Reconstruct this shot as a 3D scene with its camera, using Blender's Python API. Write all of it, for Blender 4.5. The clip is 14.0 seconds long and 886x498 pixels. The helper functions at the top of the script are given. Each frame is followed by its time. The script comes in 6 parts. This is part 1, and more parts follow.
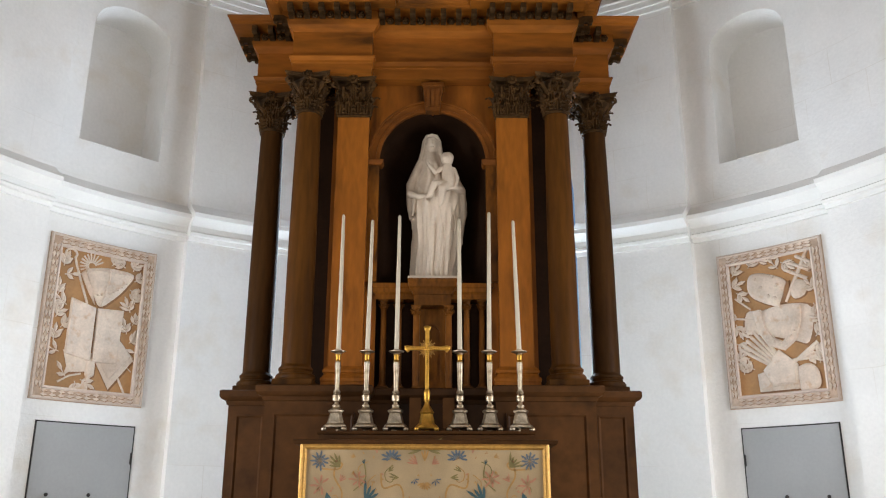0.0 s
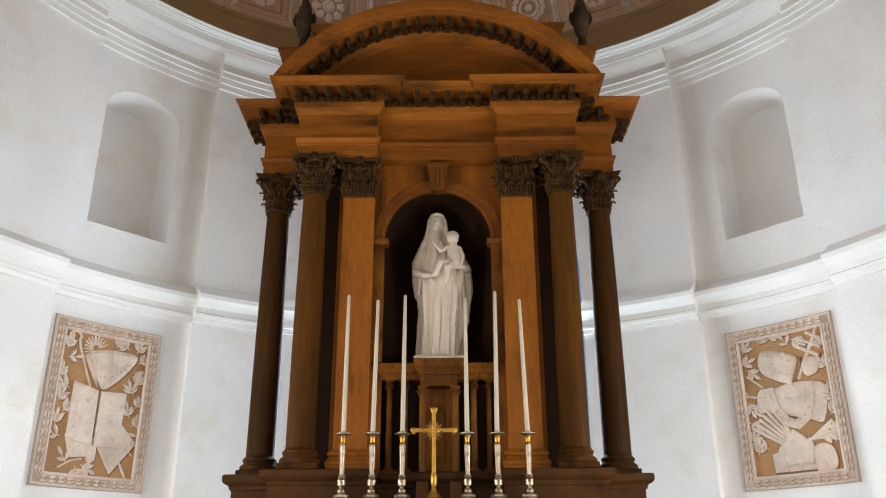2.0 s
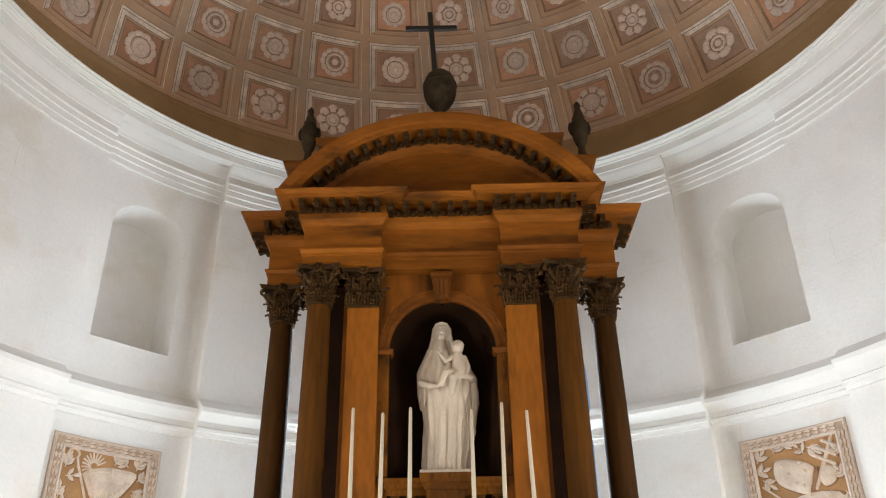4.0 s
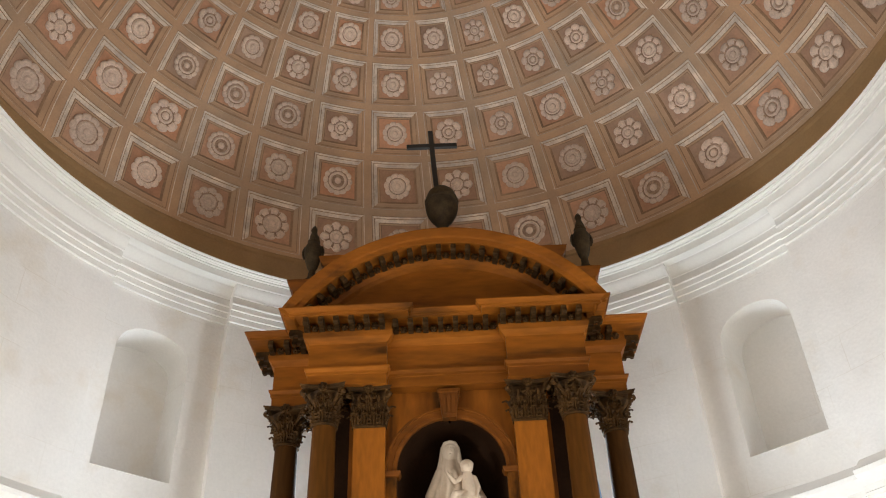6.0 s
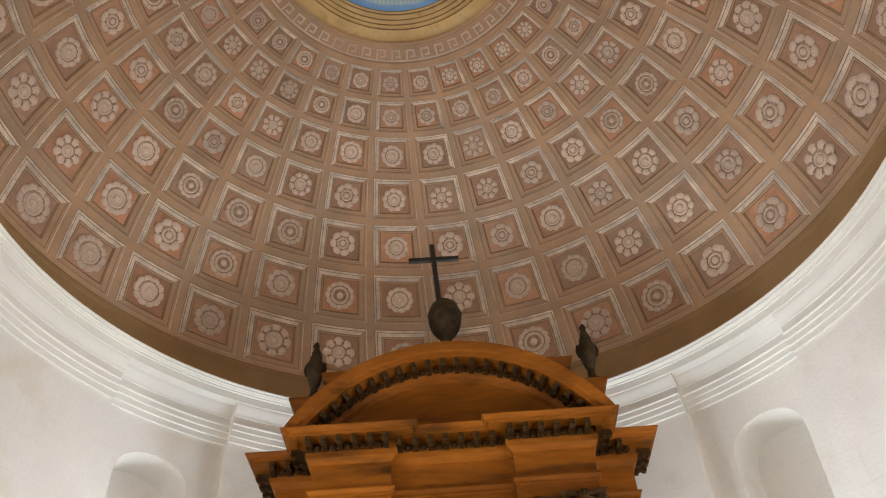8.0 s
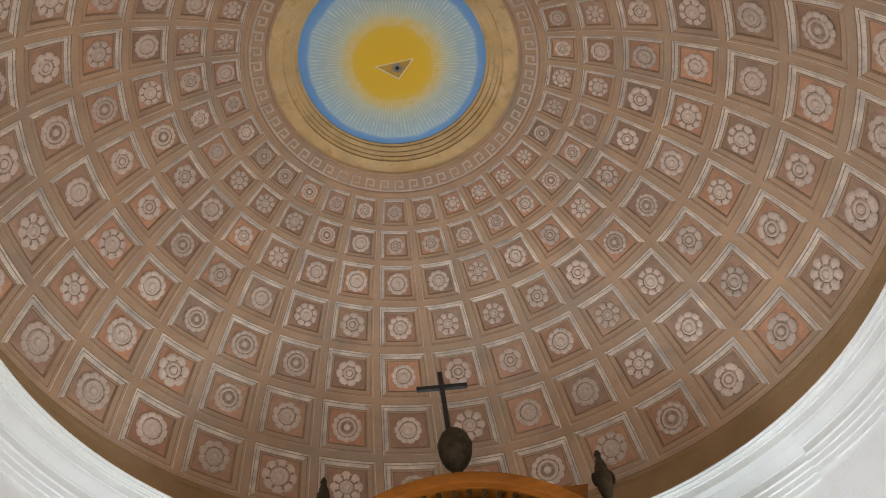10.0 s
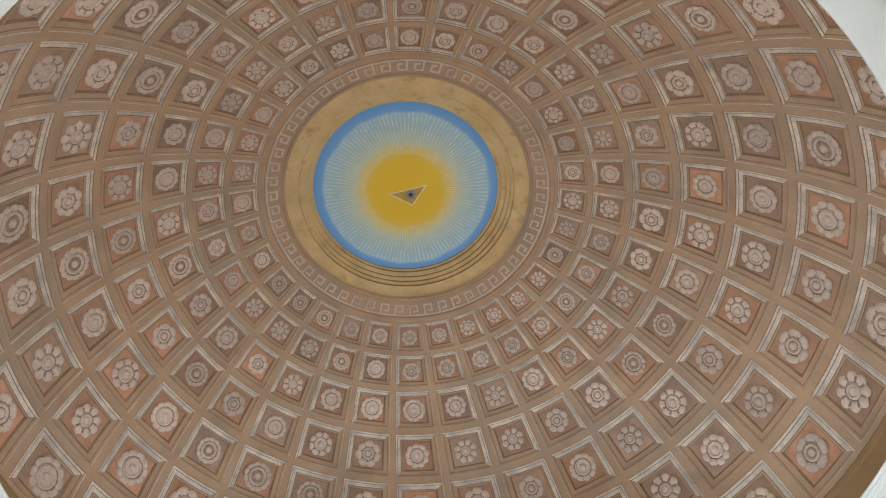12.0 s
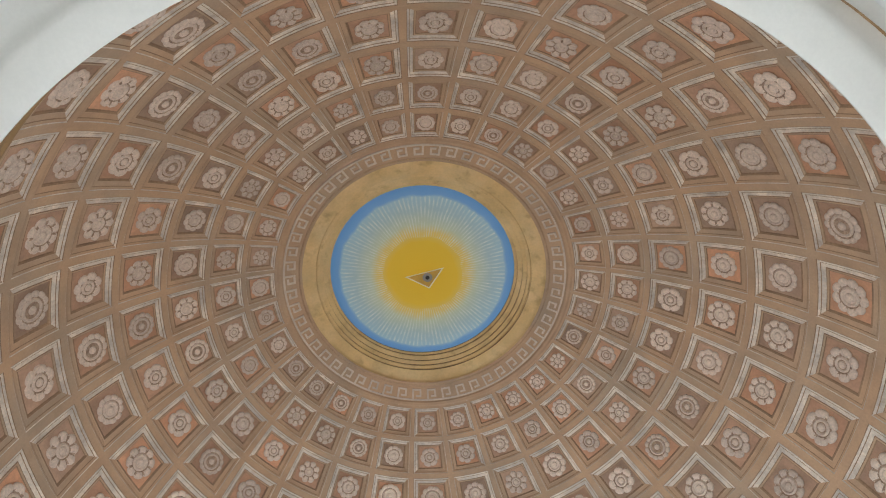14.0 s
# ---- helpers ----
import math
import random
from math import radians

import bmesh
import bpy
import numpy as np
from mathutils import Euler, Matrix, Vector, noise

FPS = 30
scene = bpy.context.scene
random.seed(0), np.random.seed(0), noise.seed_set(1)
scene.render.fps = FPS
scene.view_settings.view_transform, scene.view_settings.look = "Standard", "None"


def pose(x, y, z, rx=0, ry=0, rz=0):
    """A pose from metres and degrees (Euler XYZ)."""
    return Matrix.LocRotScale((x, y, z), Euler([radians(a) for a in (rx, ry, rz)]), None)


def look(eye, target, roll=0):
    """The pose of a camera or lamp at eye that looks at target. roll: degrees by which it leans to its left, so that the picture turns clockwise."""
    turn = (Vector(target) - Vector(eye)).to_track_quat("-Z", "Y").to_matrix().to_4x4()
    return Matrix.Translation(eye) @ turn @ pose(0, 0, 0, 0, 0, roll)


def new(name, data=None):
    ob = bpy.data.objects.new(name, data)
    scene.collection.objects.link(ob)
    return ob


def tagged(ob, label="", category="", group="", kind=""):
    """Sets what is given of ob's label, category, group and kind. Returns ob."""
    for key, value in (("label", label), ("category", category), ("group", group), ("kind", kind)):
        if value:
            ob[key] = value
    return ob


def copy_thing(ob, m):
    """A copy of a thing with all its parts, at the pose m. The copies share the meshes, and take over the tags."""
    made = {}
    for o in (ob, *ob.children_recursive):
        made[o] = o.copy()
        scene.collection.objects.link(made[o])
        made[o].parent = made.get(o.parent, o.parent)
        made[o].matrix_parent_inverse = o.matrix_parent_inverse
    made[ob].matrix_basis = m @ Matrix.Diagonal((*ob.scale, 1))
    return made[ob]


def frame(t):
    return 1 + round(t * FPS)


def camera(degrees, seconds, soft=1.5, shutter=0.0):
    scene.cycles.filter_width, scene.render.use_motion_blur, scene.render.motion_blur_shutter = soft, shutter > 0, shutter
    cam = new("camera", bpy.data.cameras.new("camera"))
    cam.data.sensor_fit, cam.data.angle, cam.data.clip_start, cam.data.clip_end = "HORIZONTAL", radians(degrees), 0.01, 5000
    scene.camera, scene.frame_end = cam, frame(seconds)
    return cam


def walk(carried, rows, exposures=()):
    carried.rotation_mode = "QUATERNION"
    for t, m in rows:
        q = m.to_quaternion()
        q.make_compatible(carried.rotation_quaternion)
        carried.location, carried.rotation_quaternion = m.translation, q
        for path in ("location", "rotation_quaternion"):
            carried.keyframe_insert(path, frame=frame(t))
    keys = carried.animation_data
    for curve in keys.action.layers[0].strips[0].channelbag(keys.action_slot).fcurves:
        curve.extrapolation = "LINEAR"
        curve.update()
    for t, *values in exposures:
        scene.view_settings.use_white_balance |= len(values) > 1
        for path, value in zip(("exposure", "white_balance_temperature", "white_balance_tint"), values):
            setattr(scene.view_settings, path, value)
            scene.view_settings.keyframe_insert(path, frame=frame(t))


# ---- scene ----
cam = camera(55.2, 14.0, soft=1.1)
TURNS = [  # seconds, x, y, z in metres, rx, ry, rz in degrees: the camera is tilted upwards and lifted a little
    (0.0, 0.025, -4.510, 1.407, 106.888, -0.145, -0.139),
    (0.5, 0.029, -4.502, 1.410, 107.996, -0.035, -0.069),
    (1.0, 0.031, -4.497, 1.417, 109.437, -0.002, 0.063),
    (1.5, 0.032, -4.494, 1.427, 110.670, 0.049, 0.269),
    (2.0, 0.032, -4.493, 1.439, 112.030, 0.172, 0.442),
    (2.5, 0.031, -4.492, 1.453, 113.907, 0.357, 0.541),
    (3.0, 0.029, -4.493, 1.468, 115.750, 0.547, 0.683),
    (3.2, 0.028, -4.493, 1.475, 116.385, 0.571, 0.740),
    (5.3, 0.018, -4.493, 1.544, 123.691, 1.545, 1.664),
    (5.5, 0.017, -4.493, 1.551, 124.478, 1.691, 1.801),
    (6.0, 0.016, -4.491, 1.567, 126.394, 1.906, 1.991),
    (6.5, 0.014, -4.489, 1.581, 128.342, 2.125, 2.198),
    (7.0, 0.013, -4.485, 1.595, 130.093, 2.279, 2.381),
    (7.5, 0.012, -4.481, 1.608, 131.868, 2.443, 2.591),
    (8.0, 0.011, -4.475, 1.619, 133.879, 2.711, 2.861),
    (8.2, 0.010, -4.473, 1.623, 134.738, 2.677, 2.902),
    (10.3, 0.008, -4.440, 1.654, 143.704, 3.736, 4.688),
    (10.5, 0.007, -4.436, 1.655, 144.524, 3.842, 4.850),
    (11.0, 0.006, -4.427, 1.659, 146.943, 3.962, 5.145),
    (11.5, 0.003, -4.419, 1.662, 149.164, 3.763, 5.483),
    (12.0, -0.001, -4.410, 1.664, 151.055, 3.354, 5.871),
    (12.5, -0.006, -4.403, 1.666, 152.748, 3.083, 6.198),
    (13.0, -0.012, -4.397, 1.667, 154.448, 2.926, 6.545),
    (13.5, -0.021, -4.392, 1.669, 155.633, 2.790, 6.747),
    (14.0, -0.032, -4.390, 1.671, 156.786, 2.744, 6.878),
]
walk(cam, [(t, pose(*row)) for t, *row in TURNS],
     exposures=[(0.0, -0.24, 6100, 9), (3.2, -0.20, 6350, 9), (5.3, -0.03, 6600, 9), (8.2, 0.03, 6750, 10), (10.3, 0.08, 6000, 6), (14.0, 0.22, 5800, 2)])

# ---- world and light ----
world = bpy.data.worlds.new("world")
scene.world = world
world.use_nodes = True
sky = world.node_tree.nodes.new("ShaderNodeTexSky")
sky.sky_type, sky.sun_disc = "NISHITA", False
sky.sun_elevation, sky.sun_rotation = radians(42), radians(200)
world.node_tree.links.new(sky.outputs[0], world.node_tree.nodes["Background"].inputs[0])
world.node_tree.nodes["Background"].inputs[1].default_value = 0.1
sun = new("sun", bpy.data.lights.new("sun", "SUN"))
sun.data.energy, sun.data.angle, sun.data.color = 2.5, radians(0.5), (1, 0.95, 0.88)
sun.matrix_world = look((20, -40, 40), (0, 0, 0))


def area(name, eye, target, sx, sy, power, color):
    lamp = new(name, bpy.data.lights.new(name, "AREA"))
    lamp.data.shape, lamp.data.size, lamp.data.size_y = "RECTANGLE", sx, sy
    lamp.data.energy, lamp.data.color = power, color
    lamp.matrix_world = look(eye, target)
    return lamp


# daylight in unseen windows, assumed in the nave behind the camera
NAVE_X, NAVE_END, NAVE_Z = 4.6, -15.0, 7.1
area("daylight_end", (0, NAVE_END + 0.1, 3.6), (0, 0, 5.6), 4.4, 3.6, 130, (1.0, 0.94, 0.85))
for s in (-1, 1):
    area("daylight_nave", (s * (NAVE_X - 0.1), -9.0, 3.4), (0, -5.5, 0.2), 2.4, 3.2, 115, (1.0, 0.96, 0.91))
    # unseen windows, assumed low in the sides of the rotunda to light it from below
    area("daylight_rotunda", (s * 4.25, 0.3, 1.9), (0, 0.3, 0.85), 1.7, 2.7, 265, (0.94, 0.955, 0.985))
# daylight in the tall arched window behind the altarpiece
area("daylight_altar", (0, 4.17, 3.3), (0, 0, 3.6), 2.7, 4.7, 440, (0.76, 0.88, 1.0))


# ---- materials ----
def material(name, color, rough=0.6, metal=0.0, tone=0.12, scale=6.0, fine=60.0, bump=0.15, tint=None, stretch=None, island=0.0, objects=0.0, stain=None, cover=0.35, spec=0.5, relief=0.0):
    """A surface with variation at two scales: broad tone, fine grain and relief; tint mixes in a second colour in patches."""
    m = bpy.data.materials.new(name)
    m.use_nodes = True
    nt = m.node_tree
    N, L = nt.nodes, nt.links
    b = N["Principled BSDF"]
    b.inputs["Roughness"].default_value, b.inputs["Metallic"].default_value = rough, metal
    b.inputs["Specular IOR Level"].default_value = spec
    tc = N.new("ShaderNodeTexCoord")
    mp = N.new("ShaderNodeMapping")
    L.new(tc.outputs["Object"], mp.inputs[0])
    if stretch:
        mp.inputs["Scale"].default_value = stretch

    def cloud(s, detail):
        n = N.new("ShaderNodeTexNoise")
        n.inputs["Scale"].default_value, n.inputs["Detail"].default_value = s, detail
        L.new(mp.outputs[0], n.inputs["Vector"])
        return n.outputs["Fac"]

    def ramp(v, a, c, lo=0.3, hi=0.7):
        r = N.new("ShaderNodeMapRange")
        r.inputs["From Min"].default_value, r.inputs["From Max"].default_value = lo, hi
        r.inputs["To Min"].default_value, r.inputs["To Max"].default_value = a, c
        L.new(v, r.inputs["Value"])
        return r.outputs[0]

    def times(a, c):
        t = N.new("ShaderNodeMath")
        t.operation = "MULTIPLY"
        L.new(a, t.inputs[0])
        L.new(c, t.inputs[1])
        return t.outputs[0]

    broad, grain = cloud(scale, 6), cloud(fine, 3)
    k = times(ramp(broad, 1 - tone, 1 + tone), ramp(grain, 1 - tone * 0.5, 1 + tone * 0.5))
    if island:
        g = N.new("ShaderNodeNewGeometry")
        k = times(k, ramp(g.outputs["Random Per Island"], 1 - island, 1 + island, 0, 1))
    if objects:
        g = N.new("ShaderNodeObjectInfo")
        k = times(k, ramp(g.outputs["Random"], 1 - objects, 1 + objects, 0, 1))
    mix = N.new("ShaderNodeMix")
    mix.data_type = "RGBA"
    mix.inputs["A"].default_value = (*color, 1)
    mix.inputs["B"].default_value = (*(tint or color), 1)
    if island or objects:
        w = N.new("ShaderNodeTexWhiteNoise")
        w.noise_dimensions = "1D"
        L.new(g.outputs["Random Per Island" if island else "Random"], w.inputs["W"])
        L.new(w.outputs["Value"], mix.inputs["Factor"])
    else:
        L.new(ramp(cloud(scale * 0.45, 4), 0, 1, 0.42, 0.66), mix.inputs["Factor"])
    out = mix.outputs["Result"]
    if stain:
        m2 = N.new("ShaderNodeMix")
        m2.data_type = "RGBA"
        L.new(out, m2.inputs["A"])
        m2.inputs["B"].default_value = (*stain, 1)
        L.new(ramp(cloud(scale * 1.7, 8), 0, cover, 0.56, 0.72), m2.inputs["Factor"])
        out = m2.outputs["Result"]
    hsv = N.new("ShaderNodeHueSaturation")
    L.new(out, hsv.inputs["Color"])
    L.new(k, hsv.inputs["Value"])
    L.new(hsv.outputs[0], b.inputs["Base Color"])
    L.new(ramp(broad, max(rough - 0.1, 0.03), min(rough + 0.1, 1)), b.inputs["Roughness"])
    if bump:
        bp = N.new("ShaderNodeBump")
        bp.inputs["Strength"].default_value, bp.inputs["Distance"].default_value = bump, 0.01
        if relief:      # hand-laid unevenness
            hand = N.new("ShaderNodeMath")
            hand.operation = "MULTIPLY_ADD"
            L.new(broad, hand.inputs[0])
            hand.inputs[1].default_value = relief * 12
            L.new(grain, hand.inputs[2])
            L.new(hand.outputs[0], bp.inputs["Height"])
        else:
            L.new(grain, bp.inputs["Height"])
        L.new(bp.outputs[0], b.inputs["Normal"])
    return m


PLASTER = material("limewash", (0.80, 0.785, 0.765), 0.85, tone=0.05, scale=1.3, fine=35, bump=0.25, tint=(0.825, 0.825, 0.83), stain=(0.70, 0.64, 0.56), cover=0.5, relief=0.5)


def ashlar(m, radius, width=0.62, height=0.34):
    """Faint joints of the stone blocks that show through the limewash of a round wall."""
    N, L = m.node_tree.nodes, m.node_tree.links
    b = N["Principled BSDF"]
    old = b.inputs["Base Color"].links[0].from_socket
    tc, sep, com = N.new("ShaderNodeTexCoord"), N.new("ShaderNodeSeparateXYZ"), N.new("ShaderNodeCombineXYZ")
    L.new(tc.outputs["Object"], sep.inputs[0])
    turn, along = N.new("ShaderNodeMath"), N.new("ShaderNodeMath")
    turn.operation, along.operation, along.inputs[1].default_value = "ARCTAN2", "MULTIPLY", radius
    L.new(sep.outputs["X"], turn.inputs[0])
    L.new(sep.outputs["Y"], turn.inputs[1])
    L.new(turn.outputs[0], along.inputs[0])
    L.new(along.outputs[0], com.inputs["X"])
    L.new(sep.outputs["Z"], com.inputs["Y"])
    wave = N.new("ShaderNodeTexNoise")
    wave.inputs["Scale"].default_value = 2.2
    L.new(com.outputs[0], wave.inputs["Vector"])
    bent = N.new("ShaderNodeMix")
    bent.data_type = "VECTOR"
    bent.inputs["Factor"].default_value = 0.05
    L.new(com.outputs[0], bent.inputs["A"])
    L.new(wave.outputs["Color"], bent.inputs["B"])
    brick = N.new("ShaderNodeTexBrick")
    for k, v in (("Scale", 1.0), ("Mortar Size", 0.006), ("Mortar Smooth", 1.0), ("Brick Width", width), ("Row Height", height)):
        brick.inputs[k].default_value = v
    brick.inputs["Color1"].default_value, brick.inputs["Color2"].default_value, brick.inputs["Mortar"].default_value = (1, 1, 1, 1), (0.965, 0.96, 0.95, 1), (0.86, 0.83, 0.78, 1)
    L.new(bent.outputs["Result"], brick.inputs["Vector"])
    fade = N.new("ShaderNodeMapRange")
    fade.inputs["From Min"].default_value, fade.inputs["From Max"].default_value = 0.47, 0.68
    fade.inputs["To Min"].default_value, fade.inputs["To Max"].default_value = 0.0, 0.75
    patch = N.new("ShaderNodeTexNoise")
    patch.inputs["Scale"].default_value = 1.1
    L.new(com.outputs[0], patch.inputs["Vector"])
    L.new(patch.outputs["Fac"], fade.inputs["Value"])
    mul = N.new("ShaderNodeMix")
    mul.data_type, mul.blend_type = "RGBA", "MULTIPLY"
    L.new(fade.outputs[0], mul.inputs["Factor"])
    L.new(old, mul.inputs["A"])
    L.new(brick.outputs["Color"], mul.inputs["B"])
    L.new(mul.outputs["Result"], b.inputs["Base Color"])
    return m


ROUNDWALL = ashlar(material("limewashed_blocks", (0.80, 0.772, 0.725), 0.85, tone=0.05, scale=1.3, fine=35, bump=0.25, tint=(0.82, 0.80, 0.77), stain=(0.70, 0.62, 0.51), cover=0.5, relief=0.5), 4.2)
TRIMWHITE = material("trim_limewash", (0.83, 0.81, 0.765), 0.8, tone=0.03, scale=2.5, fine=40, bump=0.15)
RIB = material("dome_rib_paint", (0.52, 0.33, 0.20), 0.85, tone=0.12, scale=2.2, fine=45, tint=(0.44, 0.315, 0.215), stain=(0.36, 0.23, 0.14))
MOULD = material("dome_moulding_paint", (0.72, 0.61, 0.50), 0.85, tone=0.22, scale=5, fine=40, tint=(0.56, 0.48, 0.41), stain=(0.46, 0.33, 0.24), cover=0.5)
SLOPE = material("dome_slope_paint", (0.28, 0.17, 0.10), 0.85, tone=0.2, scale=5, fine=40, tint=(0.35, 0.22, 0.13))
FIELD = material("dome_field_paint", (0.55, 0.275, 0.155), 0.85, tone=0.16, scale=6, fine=40, tint=(0.40, 0.265, 0.185), island=0.2)
ROSETTE = material("rosette_paint", (0.71, 0.56, 0.45), 0.85, tone=0.16, scale=9, fine=60, tint=(0.63, 0.49, 0.395), objects=0.13)
BAND = material("dome_band_paint", (0.33, 0.20, 0.09), 0.85, tone=0.10, scale=3, fine=40, tint=(0.37, 0.23, 0.11))
KEYPAINT = material("meander_paint", (0.66, 0.54, 0.43), 0.85, tone=0.12, scale=5, fine=40, tint=(0.58, 0.46, 0.36))
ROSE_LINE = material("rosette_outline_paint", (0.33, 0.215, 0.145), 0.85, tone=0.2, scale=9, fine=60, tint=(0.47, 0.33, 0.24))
OCHRE = material("oculus_ochre_paint", (0.72, 0.49, 0.22), 0.8, tone=0.10, scale=4, fine=40, tint=(0.76, 0.55, 0.28), stain=(0.42, 0.25, 0.10), cover=0.55)
# dark brown for the oculus ring: groove shade put into the colour, with dirt
STEP_SHADE = material("step_dirt_and_shade", (0.30, 0.19, 0.09), 0.9, tone=0.3, scale=6, fine=50, tint=(0.46, 0.31, 0.15))
WOOD = material("walnut_wood", (0.27, 0.086, 0.009), 0.55, tone=0.28, scale=3.0, fine=26, bump=0.10, tint=(0.135, 0.041, 0.005), stretch=(1, 1, 0.22), stain=(0.050, 0.019, 0.004), cover=0.9, spec=0.10)
WOOD_H = material("walnut_wood_across", (0.27, 0.086, 0.009), 0.55, tone=0.28, scale=3.0, fine=26, bump=0.10, tint=(0.135, 0.041, 0.005), stretch=(0.2, 1, 1), stain=(0.050, 0.019, 0.004), cover=0.9, spec=0.10)
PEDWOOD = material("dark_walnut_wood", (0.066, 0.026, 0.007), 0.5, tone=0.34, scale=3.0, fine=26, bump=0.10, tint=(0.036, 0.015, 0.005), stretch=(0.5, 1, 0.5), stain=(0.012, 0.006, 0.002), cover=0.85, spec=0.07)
DARKWOOD = material("dark_carved_wood", (0.075, 0.036, 0.011), 0.55, tone=0.35, scale=14, fine=50, bump=0.2, tint=(0.03, 0.015, 0.005), stain=(0.012, 0.006, 0.002), cover=0.7, spec=0.08)
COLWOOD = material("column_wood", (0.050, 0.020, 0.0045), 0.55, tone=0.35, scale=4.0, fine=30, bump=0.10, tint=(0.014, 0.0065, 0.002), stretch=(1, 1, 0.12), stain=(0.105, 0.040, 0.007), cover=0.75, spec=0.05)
FLOOR = material("stone_floor", (0.46, 0.42, 0.37), 0.5, tone=0.12, scale=2, fine=30)
MARBLE = material("white_statue_marble", (0.60, 0.485, 0.365), 0.5, tone=0.07, scale=5, fine=40, bump=0.05, tint=(0.54, 0.43, 0.315))
WAX = material("ivory_wax", (0.52, 0.435, 0.31), 0.45, tone=0.06, scale=5, fine=30, bump=0.03)
SILVER = material("silver_plate", (0.44, 0.36, 0.26), 0.38, 1.0, tone=0.3, scale=30, fine=90, bump=0.25, tint=(0.30, 0.22, 0.13))
GILT = material("gilt_metal", (0.50, 0.27, 0.045), 0.38, 1.0, tone=0.25, scale=25, fine=120, bump=0.12)
GOLDFRAME = material("gilded_frame", (0.40, 0.21, 0.04), 0.5, 0.5, tone=0.25, scale=12, fine=60)
STEEL = material("grey_door_paint", (0.36, 0.355, 0.34), 0.55, tone=0.05, scale=2, fine=40, bump=0.04)
IRON = material("dark_iron", (0.035, 0.030, 0.026), 0.6, 0.3, tone=0.2, scale=10, fine=60)
BRONZE = material("dark_bronze", (0.060, 0.040, 0.020), 0.6, 0.0, tone=0.35, scale=12, fine=60, bump=0.3, tint=(0.028, 0.020, 0.011), spec=0.15)
# near-black wood: shade of niche, gaps and tabernacle openings is put into the colour
RECESS_SHADE = material("recess_shade_wood", (0.016, 0.007, 0.003), 0.65, tone=0.3, scale=4, fine=30, spec=0.05)


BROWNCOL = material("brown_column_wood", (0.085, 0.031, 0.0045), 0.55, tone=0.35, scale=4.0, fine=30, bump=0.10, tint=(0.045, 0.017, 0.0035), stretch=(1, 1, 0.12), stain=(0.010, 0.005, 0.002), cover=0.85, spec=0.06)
TABWOOD = material("darker_walnut_wood", (0.15, 0.050, 0.005), 0.55, tone=0.35, scale=6.0, fine=40, bump=0.10, tint=(0.065, 0.023, 0.004), stretch=(1, 1, 0.35), stain=(0.016, 0.007, 0.003), cover=0.8, spec=0.08)


# ---- helpers ----
def mesh_of(bm, name, mats, smooth=None):
    me = bpy.data.meshes.new(name)
    bmesh.ops.recalc_face_normals(bm, faces=bm.faces)
    bm.to_mesh(me)
    bm.free()
    for m in mats if isinstance(mats, (list, tuple)) else [mats]:
        me.materials.append(m)
    if smooth is not None:
        for p in me.polygons:
            p.use_smooth = True
        me.set_sharp_from_angle(angle=radians(smooth))
    return me


def part(name, bm, mat, parent=None, label="", smooth=35):
    ob = new(name, mesh_of(bm, name, mat, smooth))
    ob.parent = parent
    return tagged(ob, label)


def thing(name, at, label, category, group="", kind=""):
    ob = new(name)
    ob.matrix_basis = Matrix.Translation(at)
    return tagged(ob, label, category, group, kind)


def box(bm, x0, x1, y0, y1, z0, z1, bevel=0.0):
    r = bmesh.ops.create_cube(bm, size=1.0, matrix=Matrix.LocRotScale(((x0 + x1) / 2, (y0 + y1) / 2, (z0 + z1) / 2), None, (x1 - x0, y1 - y0, z1 - z0)))
    if bevel:
        ed = {e for v in r["verts"] for e in v.link_edges}
        bmesh.ops.bevel(bm, geom=list(ed), offset=bevel, segments=1, affect="EDGES")
    return bm


def strip(bm, rings, closed=True, caps=False):
    """Quads between rows of points; closed joins each row's end to its start."""
    rows = [[bm.verts.new(p) for p in ring] for ring in rings]
    n = len(rows[0])
    for a, b in zip(rows, rows[1:]):
        for i in range(n if closed else n - 1):
            j = (i + 1) % n
            if a[i] is not b[i]:
                bm.faces.new((a[i], a[j], b[j], b[i]))
    if caps:
        bm.faces.new(rows[0][::-1])
        bm.faces.new(rows[-1])
    return rows


def lathe(bm, profile, seg=24, at=(0, 0, 0), caps=True):
    strip(bm, [[(at[0] + r * math.cos(2 * math.pi * i / seg), at[1] + r * math.sin(2 * math.pi * i / seg), at[2] + z) for i in range(seg)] for r, z in profile], True, caps)
    return bm


def moulding(bm, profile, path, closed=False):
    """Sweeps (out, z) along a plan path; out is to the right of the way along it, with mitred corners."""
    n = len(path)
    pts = [Vector(p) for p in path]
    offs = []
    for i in range(n):
        a = pts[i] - pts[i - 1] if i or closed else None
        b = pts[(i + 1) % n] - pts[i] if i < n - 1 or closed else None
        na = Vector((a.y, -a.x)).normalized() if a else None
        nb = Vector((b.y, -b.x)).normalized() if b else None
        if na and nb:
            m = (na + nb)
            m = m / max(m.dot(na), 0.2)
        else:
            m = na or nb
        offs.append(m)
    rings = [[(p.x + o.x * out, p.y + o.y * out, z) for p, o in zip(pts, offs)] for out, z in profile]
    strip(bm, rings, closed)
    return bm


def prism(bm, poly, z0, z1):
    strip(bm, [[(x, y, z0) for x, y in poly], [(x, y, z1) for x, y in poly]], True, True)
    return bm


def polar(r, az, z):
    """A point of the rotunda: az degrees clockwise from straight ahead."""
    return (r * math.sin(radians(az)), r * math.cos(radians(az)), z)

